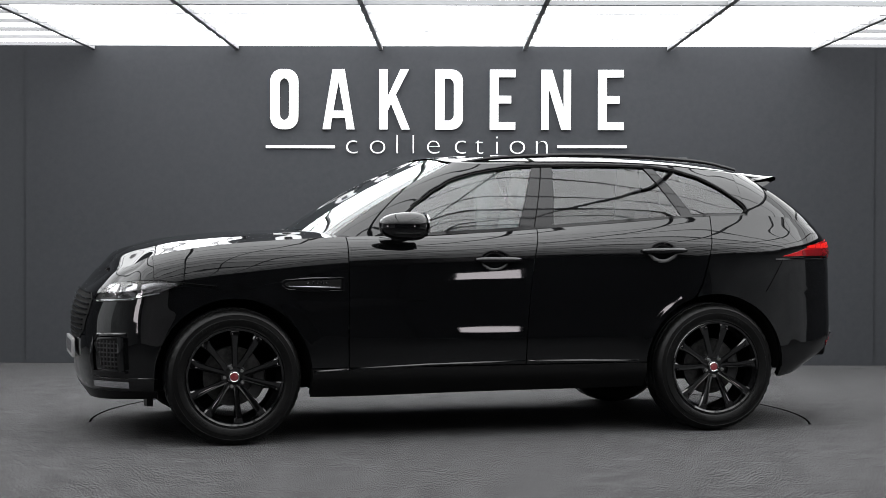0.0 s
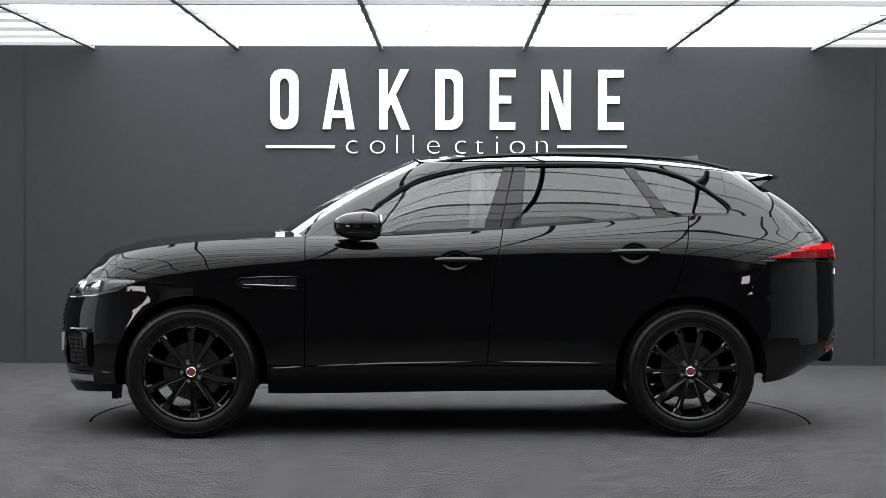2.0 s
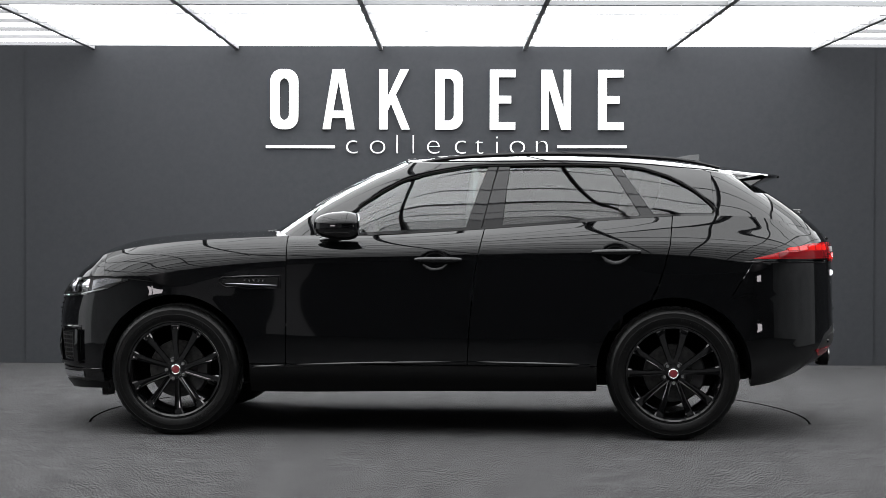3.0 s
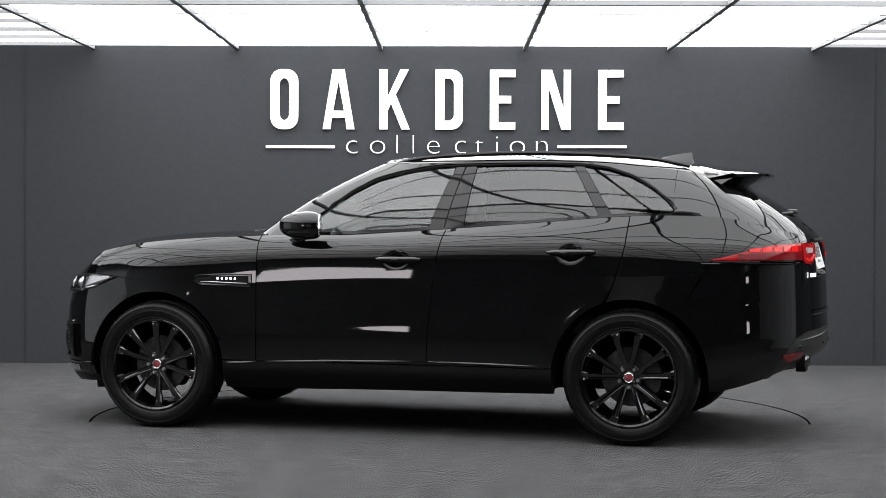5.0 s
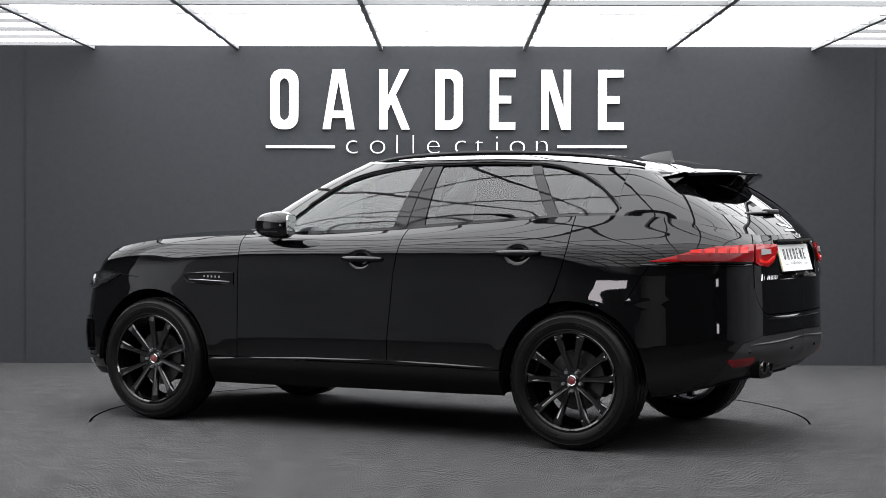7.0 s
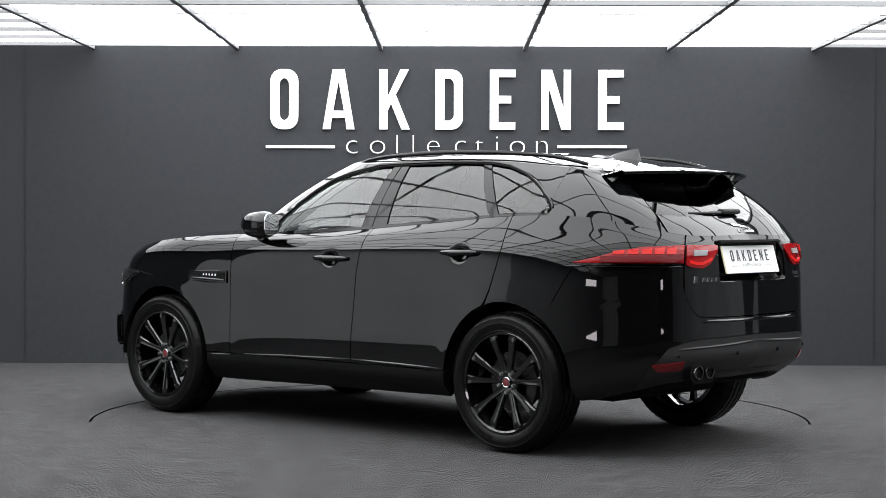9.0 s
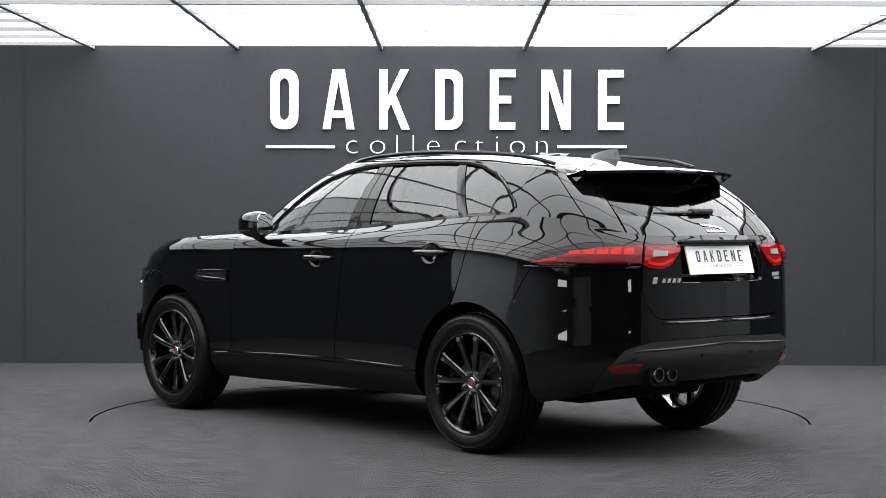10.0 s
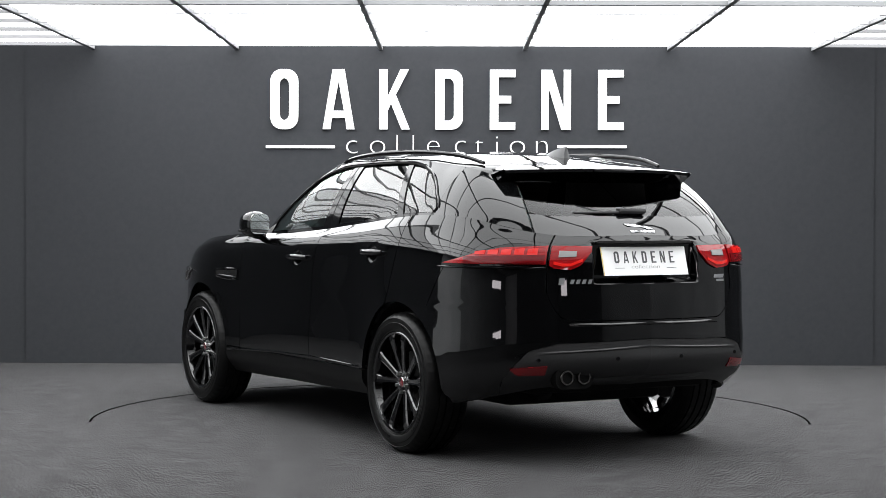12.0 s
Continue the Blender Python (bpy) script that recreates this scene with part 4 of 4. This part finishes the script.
overlay("front_chin", 0.0, 4.0, lerp((0, 0.230), (0.75, 0.254), (1, 0.262)), lerp((0, 0.300), (1, 0.300)), SILL_BLACK, 30, 4, 0.003, "satin black lower lip")
for m in (False, True):
    bm = bmesh.new()
    slab(bm, [(0.55, 0.30), (0.78, 0.30), (0.77, 0.215), (0.62, 0.205)], 0.035, lambda a, c, d: Vector((1.87 + d, a, c)))
    part("air_deflector", flipped(bm, m), SILL_BLACK, car, "black deflector in front of the wheel", smooth=False)
bm = bmesh.new()
box(bm, 2.262, 2.280, -0.25, 0.25, 0.455, 0.562, 0.003)
front_plate = part("number_plate", bm, principled("grey_plate", (0.3, 0.3, 0.3), 0.3), car, "plain white front plate")
bm = bmesh.new()
for k in range(7):
    box(bm, 2.280, 2.2815, -0.2 + 0.06 * k, -0.16 + 0.06 * k, 0.475, 0.545)
part("plate_mark", bm, INK, front_plate, smooth=False)

# wing vents
U_G0, U_G1 = LOW.u_at(1.178, 0.896), LOW.u_at(0.822, 0.896)
vents = overlay("wing_vent", U_G0, U_G1, lerp((0, 0.890), (0.10, 0.864), (1, 0.856)), lerp((0, 0.904), (0.06, 0.918), (1, 0.928)), TRIM, 16, 6, 0.005, "gloss black wing vent with chrome blade")
overlay("vent_recess", U_G0 + 0.03, U_G1 - 0.02, lerp((0, 0.889), (0.12, 0.871), (1, 0.865)), lerp((0, 0.902), (0.08, 0.911), (1, 0.919)), SEAL, 12, 4, 0.0065, parent=vents)
for lo in (True, False):
    overlay("vent_rim", U_G0, U_G1, lerp((0, 0.888), (0.10, 0.861), (1, 0.853)) if lo else lerp((0, 0.903), (0.06, 0.916), (1, 0.926)), lerp((0, 0.892), (0.10, 0.866), (1, 0.858)) if lo else lerp((0, 0.907), (0.06, 0.921), (1, 0.931)), TRIM, 16, 3, 0.007, parent=vents, crown=0.003)
overlay("vent_blade", U_G0 + 0.06, U_G1 - 0.03, lerp((0, 0.880), (1, 0.868)), lerp((0, 0.884), (0.3, 0.884), (1, 0.876)), principled("satin_blade", (0.22, 0.22, 0.23), 0.3, 1.0), 10, 4, 0.010, "satin metal blade", parent=vents, crown=0.003)
for k in range(5):
    f = 0.42 + 0.075 * k
    u = U_G0 + (U_G1 - U_G0) * f
    overlay("vent_mark", u, u + 0.018, lerp((0, 0.896), (1, 0.896)), lerp((0, 0.908), (1, 0.908)), CHROME, 1, 2, 0.009, parent=vents)
overlay("vent_edge", U_G1 - 0.012, U_G1 + 0.004, lerp((0, 0.854), (1, 0.854)), lerp((0, 0.930), (1, 0.930)), TRIM, 1, 4, 0.008, parent=vents)

# crease moulding along the doors
def door_line(x):
    return float(np.interp(x, [-1.0, -0.6, -0.27, 0.3, 0.79, 0.98], [0.428, 0.437, 0.440, 0.432, 0.413, 0.404]))


for x0, x1 in ((0.985, 0.793), (0.787, -0.255), (-0.261, -0.96)):
    ua, ub = LOW.u_at(x0, 0.43), LOW.u_at(x1, 0.43)
    overlay("door_moulding", ua, ub, lambda f, a=x0, b=x1: door_line(a + (b - a) * f) - 0.012, lambda f, a=x0, b=x1: door_line(a + (b - a) * f) + 0.004, PAINT, 18, 5, 0.001, crown=0.006)

# door handles
for m in (False, True):
    for x0, x1, z0, z1 in ((0.042, -0.222, 1.026, 1.026), (-0.974, -1.244, 1.074, 1.078)):
        b = bmesh.new()
        pts, rad = [], []
        for k in range(13):
            f = k / 12
            x, z = x0 + (x1 - x0) * f, z0 + (z1 - z0) * f
            p = LOW.xz(x, z)
            pts.append((x, p.y + 0.012 + 0.022 * math.sin(math.pi * f) ** 0.5, z))
            rad.append(0.010 + 0.007 * math.sin(math.pi * f) ** 0.4)
        tube(b, pts, rad, 12, True, 1.0)
        h = part("door_handle", flipped(b, m), PAINT, car, "gloss black pull handle")

# door mirrors
for m in (False, True):
    b = bmesh.new()
    vs = ball(b, (0, 0, 0), 1.0, (1, 1, 1), 36)
    for v in vs:
        x, y, z = v.co
        q = (abs(x) ** 2.6 + abs(y) ** 2.6 + abs(z) ** 2.6) ** (1 / 2.6)
        x, y, z = x / q, y / q, z / q
        z *= 0.076 * (1.0 - 0.16 * x)
        z += 0.006 * (1 if z > 0 else -0.3) * (1 - y * y)
        y *= 0.108 * (1 - 0.28 * max(0, x))
        x = max(x, -0.80) * 0.138
        v.co = (0.485 + x - y * 0.18, 0.968 + y * 0.78, 1.217 + z)
    mirror = part("door_mirror", flipped(b, m), PAINT, car, "gloss black door mirror")
    b = bmesh.new()
    out = rounded(-0.090, -0.062, 0.090, 0.062, 0.045)
    slab(b, out, 0.006, lambda a, c, d: Vector((0.3735 - a * 0.18 - d, 0.968 + a * 0.78, 1.222 + c)))
    part("mirror_glass", flipped(b, m), MIRROR, mirror, "silvered mirror glass", smooth=False)
    b = bmesh.new()
    tube(b, [(0.60, 0.80, 1.135), (0.57, 0.86, 1.137), (0.50, 0.93, 1.145), (0.45, 0.985, 1.16)], [0.035, 0.034, 0.034, 0.03], 12, True, 0.6)
    part("mirror_arm", flipped(b, m), TRIM, mirror)
    b = bmesh.new()
    tube(b, [(0.607, 0.958, 1.178), (0.533, 1.036, 1.178), (0.41, 1.047, 1.178)], 0.007, 8)
    part("mirror_trim", flipped(b, m), SEAL, mirror)
    b = bmesh.new()
    slab(b, [(0.64, 1.155), (0.50, 1.162), (0.47, 1.225)], 0.012, lambda a, c, d: Vector((a, 0.838 - (c - 1.15) * 0.42 - d, c)))
    part("sail_panel", flipped(b, m), TRIM, car, smooth=False)


# roof spoiler: one wing across the tailgate with ears down to the pillars
def spoiler_at(i, j):
    y = -0.598 + 1.196 * i / 36
    k = abs(y) / 0.598
    xe = -2.115 + 0.13 * k ** 2.2
    ze = 1.536 - 0.012 * k ** 2
    x0 = -1.60 - 0.05 * (1 - k)
    z0 = 1.592 - 0.062 * k ** 2.3 + 0.008
    drop = 0.10 * max(0, (k - 0.86) / 0.14) ** 1.5
    profile = [(x0, z0 - 0.012 - drop * 0.6), (x0, z0 - drop * 0.6), (x0 + (xe - x0) * 0.35, z0 + (ze - z0) * 0.30 - drop * 0.5), (x0 + (xe - x0) * 0.7, z0 + (ze - z0) * 0.72 - drop * 0.25),
               (xe + 0.02, ze + 0.001), (xe, ze - 0.006), (xe + 0.004, ze - 0.022), (xe + 0.04, ze - 0.036), (xe + 0.11, ze - 0.060 - drop * 0.2), (-1.93 + 0.13 * k ** 2.2, 1.44 + 0.005 * k)]
    x, z = profile[j]
    return Vector((x, y, z))


grid = [[spoiler_at(i, j) for j in range(10)] for i in range(37)]
sp = panel(36, 9, None, flange=0.0, grid=grid)
bmesh.ops.recalc_face_normals(sp, faces=sp.faces)
spoiler = part("roof_spoiler", sp, PAINT, car, "gloss black roof spoiler over the rear window")
for m in (False, True):
    b = bmesh.new()
    slab(b, [(-1.60, 1.525), (-1.70, 1.535), (-1.97, 1.515), (-1.985, 1.50), (-1.90, 1.46), (-1.86, 1.405), (-1.82, 1.40), (-1.70, 1.47)], 0.05,
         lambda a, c, d: Vector((a, 0.640 + (1.40 - c) * 0.42 + (a + 1.6) * 0.08 - d, c)))
    part("spoiler_ear", flipped(b, m), PAINT, spoiler, smooth=False)
bm = bmesh.new()
box(bm, -2.119, -2.11, -0.13, 0.13, 1.512, 1.526, 0.002)
part("brake_light", bm, TRIM, spoiler, "dark unlit high brake light", smooth=False)

# seals round the side windows
def house_point(x, v, off=0.002):
    j0 = min(int(v * 69), 68)
    u = float(np.interp(-x, -GLASSHOUSE.p[0, 25:, j0], GLASSHOUSE.us[25:]))
    return GLASSHOUSE.uv(u, v) + GLASSHOUSE.normal(u, v) * off


outline = [(front_edge(0.05 + 0.88 * k / 22), 0.05 + 0.88 * k / 22) for k in range(23)]
outline += [(-0.23 - 0.89 * k / 22, 0.937) for k in range(1, 23)]
for k in range(1, 17):
    f = k / 16
    v = quarter_top(f) + 0.012
    x0 = -1.334 + (-1.117 + 1.334) * v
    outline.append((x0 + (-1.663 - x0) * f, v))
outline += [(-1.672, 0.11), (-1.66, 0.055)]
for m in (False, True):
    b = bmesh.new()
    tube(b, [house_point(x, v) for x, v in outline], 0.0065, 6)
    part("window_seal", flipped(b, m), SEAL, car, "thin black seal round the side windows")
    b = bmesh.new()
    tube(b, [house_point(x, min(v + 0.028, 0.985) if k < 60 else v, 0.004) + Vector((-0.012 if k > 50 else 0.0, 0, 0)) for k, (x, v) in enumerate(outline[8:-1])], 0.005, 6)
    part("window_moulding", flipped(b, m), TRIM, car, "gloss black moulding over the windows")
    for x0, x1 in ((-0.335, -0.430),):
        b = bmesh.new()
        tube(b, [house_point(x0 + (x1 - x0) * k / 8, 0.02 + 0.93 * k / 8, -0.002) for k in range(9)], 0.004, 6)
        part("door_gap_seal", flipped(b, m), SEAL, car)

# bumper ridges at the rear
overlay("bumper_ledge", 12.50, 14.0, lerp((0, 0.722), (1, 0.722)), lerp((0, 0.738), (1, 0.738)), PAINT, 16, 4, 0.001, crown=0.008)
overlay("valance_lip", 12.55, 14.0, lerp((0, 0.425), (1, 0.425)), lerp((0, 0.452), (1, 0.452)), PLASTIC, 14, 4, 0.002, crown=0.014)
overlay("valance_ridge", 11.95, 14.0, lerp((0, 0.580), (1, 0.606)), lerp((0, 0.594), (1, 0.620)), PLASTIC, 18, 4, 0.001, crown=0.007)

# roof rails, aerial, wipers
for m in (False, True):
    b = bmesh.new()
    pts = []
    for k in range(25):
        x = 0.085 - 1.805 * k / 24
        e = float(spline([-1.75, -1.55, -1.25, -0.95, -0.45, -0.05, 0.09], [1.566, 1.610, 1.638, 1.650, 1.647, 1.616, 1.588], x))
        y = float(np.interp(x, [-1.78, -1.45, -0.95, -0.45, -0.05, 0.09], [0.595, 0.630, 0.640, 0.636, 0.602, 0.565]))
        pts.append((x, y - 0.030, e - 0.010))
    tube(b, pts, [0.007 + 0.0025 * math.sin(math.pi * k / 24) for k in range(25)], 10, True, 1.5)
    part("roof_rail", flipped(b, m), TRIM, car, "gloss black roof rail")
b = bmesh.new()
secs = []
for x, h, w in ((-1.425, 0.004, 0.012), (-1.47, 0.032, 0.024), (-1.53, 0.058, 0.030), (-1.60, 0.080, 0.030), (-1.645, 0.090, 0.022), (-1.650, 0.050, 0.024), (-1.662, 0.0, 0.030)):
    base = 1.606 + 0.10 * (x + 1.5) - 0.004
    secs.append([b.verts.new((x, w * s, base + h * 0.82 * f)) for s, f in ((1, 0), (0.75, 0.45), (0.2, 1.0), (-0.2, 1.0), (-0.75, 0.45), (-1, 0))])
for r0, r1 in zip(secs, secs[1:]):
    for q in range(5):
        b.faces.new((r0[q], r0[q + 1], r1[q + 1], r1[q]))
bmesh.ops.recalc_face_normals(b, faces=b.faces)
part("roof_aerial", b, principled("fin_grey", (0.02, 0.021, 0.022), 0.3), car, "dark grey shark-fin aerial")
b = bmesh.new()
tube(b, [(GLASSHOUSE.uz(9.0, 1.30).x - 0.012, 0.33, 1.297), (GLASSHOUSE.uz(9.6, 1.30).x - 0.014, 0.12, 1.300), (GLASSHOUSE.uz(10, 1.30).x - 0.016, -0.04, 1.302)], [0.006, 0.009, 0.011], 8)
part("wiper_blade", b, PLASTIC, car, "black rear wiper blade")
b = bmesh.new()
xw = GLASSHOUSE.uz(10, 1.31).x
box(b, xw - 0.045, xw + 0.005, -0.10, 0.07, 1.292, 1.322, 0.012)
part("rear_wiper", b, PLASTIC, car, "black rear wiper arm cover")
b = bmesh.new()
for y0, y1 in ((-0.62, 0.0), (-0.02, 0.55)):
    tube(b, [(0.90, y0, 1.172), (0.95, (y0 + y1) / 2, 1.182), (0.955, y1, 1.18)], 0.007, 6)
part("front_wiper", b, PLASTIC, car, "black windscreen wipers")
both("cowl", 14, 2, lambda i, j: Vector((0.985 - 0.20 * (i / 14) ** 2 + 0.03 - 0.075 * j / 2, 0.78 * i / 14, 1.168 - 0.03 * (i / 14) ** 2 - 0.01 * (1 - j / 2))), PLASTIC, "black cowl below the windscreen", flange=0.01)

# tailgate: show plate, handle lip and plain bright marks
b = bmesh.new()
slab(b, [(-0.265, -0.073), (0.265, -0.073), (0.265, 0.073), (-0.265, 0.073)], 0.006, lambda a, c, d: Vector((-2.392 + c * 0.28 + d, a, 1.050 + c)))
plate = part("number_plate", b, PLATE, car, "white rear show plate with dark lettering", smooth=False)


def plate_bar(name, y0, y1, c0, c1, material):
    bb = bmesh.new()
    slab(bb, [(y0, c0), (y1, c0), (y1, c1), (y0, c1)], 0.0012, lambda a, c, d: Vector((-2.3936 + c * 0.28 + d, a, 1.050 + c)))
    part(name, bb, material, plate, smooth=False)


for k, ch in enumerate("OAKDENE"):
    outer, hole = letter_shape(ch)
    wide = max(q for q, _ in outer)
    y0, lw = 0.190 - 0.0578 * k, 0.0300
    bb = bmesh.new()
    es = []
    for lp in [outer] + ([hole] if hole else []):
        vs = [bb.verts.new((-2.3938 + (c * 0.060 - 0.010) * 0.28, y0 - lw * q / wide, 1.050 + c * 0.060 - 0.010)) for q, c in lp]
        es += [bb.edges.new((vs[q], vs[(q + 1) % len(vs)])) for q in range(len(vs))]
    bmesh.ops.triangle_fill(bb, use_beauty=True, use_dissolve=False, edges=es)
    ext = bmesh.ops.extrude_face_region(bb, geom=list(bb.faces))
    bmesh.ops.translate(bb, vec=(0.0012, 0, 0), verts=[v for v in ext["geom"] if isinstance(v, bmesh.types.BMVert)])
    bmesh.ops.recalc_face_normals(bb, faces=bb.faces)
    part("plate_letter", bb, INK, plate, smooth=False)
me = text_mesh("collection", 0.030, -0.0007, 0.0012)
me.transform(Matrix.Diagonal((1.55, 1, 1, 1)))
me.materials.append(INK)
ob = new("plate_writing", me)
ob.parent = plate
ob.matrix_local = Matrix.Translation((-2.4027, 0, 1.012)) @ Matrix.Rotation(radians(-90), 4, "Z") @ Matrix.Rotation(radians(74.4), 4, "X")
plate_bar("plate_line", 0.135, 0.192, -0.036, -0.034, INK)
plate_bar("plate_line", -0.192, -0.135, -0.036, -0.034, INK)
plate_bar("plate_edge", 0.2635, 0.267, -0.073, 0.073, PLATE_EDGE)
overlay("tailgate_lip", 12.95, 14.0, lerp((0, 1.139), (1, 1.139)), lerp((0, 1.150), (1, 1.150)), SEAL, 12, 2, 0.010)


def mark(name, y0, y1, z0, z1, slant, material=CHROME, label=""):
    bb = bmesh.new()
    x = LOW.uz(float(np.interp(-abs(y0 + y1) / 2, -LOW.p[1, -120:, 40], LOW.us[-120:])), (z0 + z1) / 2).x - 0.003
    slab(bb, [(y0, z0), (y1, z0), (y1 - slant, z1), (y0 - slant, z1)], 0.006, lambda a, c, d: Vector((x + d, a, c)))
    part(name, bb, material, car, label, smooth=False)


for k, (y, w) in enumerate(((0.525, 0.050), (0.463, 0.026), (0.431, 0.026), (0.399, 0.026), (0.367, 0.026))):
    mark("tailgate_mark", y, y - w + 0.005, 0.938 if k else 0.934, 0.960 if k else 0.968, 0.008, CHROME, "bright plain badge mark")
for k in range(3):
    mark("tailgate_mark", -0.445 - 0.026 * k, -0.466 - 0.026 * k, 0.956, 0.976, 0.004, CHROME, "bright plain badge mark")
mark("tailgate_mark", -0.445, -0.515, 0.938, 0.950, 0.0, CHROME, "bright plain badge mark")
# a low bright shape and a row of small marks under the glass
def gate_x(z):
    return GLASSHOUSE.uz(9.9, z).x - 0.005


bb = bmesh.new()
slab(bb, [(0.078, 1.242), (0.02, 1.238), (-0.05, 1.230), (-0.085, 1.215), (-0.06, 1.214), (-0.02, 1.224), (0.03, 1.229), (0.06, 1.230)], 0.006, lambda a, c, d: Vector((gate_x(c) + d, a, c)))
part("tailgate_emblem", bb, CHROME, car, "bright plain emblem", smooth=False)
for k in range(6):
    bb = bmesh.new()
    y = 0.062 - 0.026 * k
    slab(bb, [(y, 1.198), (y - 0.019, 1.198), (y - 0.019, 1.209), (y, 1.209)], 0.006, lambda a, c, d: Vector((gate_x(c) + d, a, c)))
    part("tailgate_mark", bb, CHROME, car, "bright plain badge mark", smooth=False)

# rear reflectors, exhaust pipes, sensors
overlay("rear_reflector", u_by_y(0.735, 0.49), u_by_y(0.575, 0.49), lerp((0, 0.505), (0.25, 0.475), (1, 0.480)), lerp((0, 0.512), (1, 0.525)), DARK_RED, 10, 4, 0.006, "red bumper reflector")
for y in (0.465, 0.362):
    b = bmesh.new()
    lathe(b, [(0.030, 0.0), (0.038, 0.0), (0.041, -0.006), (0.041, -0.10), (0.036, -0.10), (0.034, 0.0), (0.032, -0.09)], 28)
    bmesh.ops.rotate(b, cent=(0, 0, 0), matrix=Matrix.Rotation(radians(90), 3, "Z"), verts=b.verts)
    bmesh.ops.recalc_face_normals(b, faces=b.faces)
    bmesh.ops.translate(b, vec=(-2.378, y, 0.462), verts=b.verts)
    part("exhaust_pipe", b, principled("dark_chrome", (0.16, 0.155, 0.15), 0.2, 1.0), car, "dark chrome exhaust pipe")
b = bmesh.new()
slab(b, rounded(-0.115, -0.06, 0.115, 0.06, 0.05), 0.05, lambda a, c, d: Vector((-2.366 + d, 0.413 + a, 0.462 + c)))
part("exhaust_recess", b, SEAL, car, "matt black exhaust recess")
for y in (0.20, -0.20, 0.62, -0.62):
    b = bmesh.new()
    u = float(np.interp(-abs(y), -LOW.p[1, -140:, 25], LOW.us[-140:]))
    p = skin(u, 0.555, 0.002)
    lathe(b, [(0.0001, 0.003), (0.009, 0.003), (0.010, 0.0), (0.010, -0.01)], 14)
    bmesh.ops.rotate(b, cent=(0, 0, 0), matrix=Matrix.Rotation(radians(90), 3, "Z"), verts=b.verts)
    bmesh.ops.recalc_face_normals(b, faces=b.faces)
    bmesh.ops.translate(b, vec=(p.x, math.copysign(p.y, y), p.z), verts=b.verts)
    part("parking_sensor", b, TRIM, car)
b = bmesh.new()
box(b, -2.18, -1.80, -0.55, 0.55, 0.36, 0.46, 0.03)
part("rear_undertray", b, SEAL, car)
b = bmesh.new()
tube(b, [(-2.3, 0.42, 0.46), (-2.1, 0.42, 0.42), (-1.9, 0.3, 0.34), (-1.2, 0.1, 0.30)], 0.045, 10)
part("exhaust", b, STEEL, car)

# inside
def seat(x, y, lean=16):
    b = bmesh.new()
    box(b, x - 0.24, x + 0.26, y - 0.25, y + 0.25, 0.60, 0.80, 0.06)
    part("seat", b, SEAT, car, "grey leather seat")
    b = bmesh.new()
    vs = box(b, x - 0.30, x - 0.16, y - 0.245, y + 0.245, 0.74, 1.24, 0.055)
    bmesh.ops.rotate(b, cent=(x - 0.22, y, 0.74), matrix=Matrix.Rotation(radians(-lean), 3, "Y"), verts=b.verts)
    part("seat_back", b, SEAT, car)
    b = bmesh.new()
    box(b, x - 0.27, x - 0.17, y - 0.13, y + 0.13, 1.28, 1.45, 0.045)
    bmesh.ops.rotate(b, cent=(x - 0.22, y, 0.74), matrix=Matrix.Rotation(radians(-lean), 3, "Y"), verts=b.verts)
    part("headrest", b, SEAT, car)


for sx, sy in ((0.05, 0.37), (0.05, -0.37), (-0.92, 0.40), (-0.92, -0.40)):
    seat(sx, sy)
b = bmesh.new()
box(b, 0.42, 0.95, -0.76, 0.76, 0.62, 1.10, 0.08)
part("dashboard", b, PLASTIC, car)
b = bmesh.new()
ringp = [(0.36 - 0.07 * math.sin(a), -0.37 + 0.185 * math.cos(a), 1.02 + 0.17 * math.sin(a)) for a in [math.tau * k / 28 for k in range(29)]]
tube(b, ringp, 0.014, 8, False)
part("steering_wheel", b, SEAL, car)
b = bmesh.new()
box(b, 0.10, 0.14, -0.09, 0.09, 1.46, 1.52, 0.012)
part("rear_view_mirror", b, SEAL, car)


# ---- what moves: the car turns steadily with the turntable about its axis ----
AXIS = Vector((-0.096, -0.139, 0))


def motions():
    rows = []
    for k in range(25):
        t = k * 0.5
        deg = 180 + 15.52 - 6.342 * t
        p = Matrix.Rotation(radians(deg), 3, "Z") @ -AXIS
        rows.append((t, pose(p.x, p.y, 0, 0, 0, deg)))
    walk(car, rows)


motions()
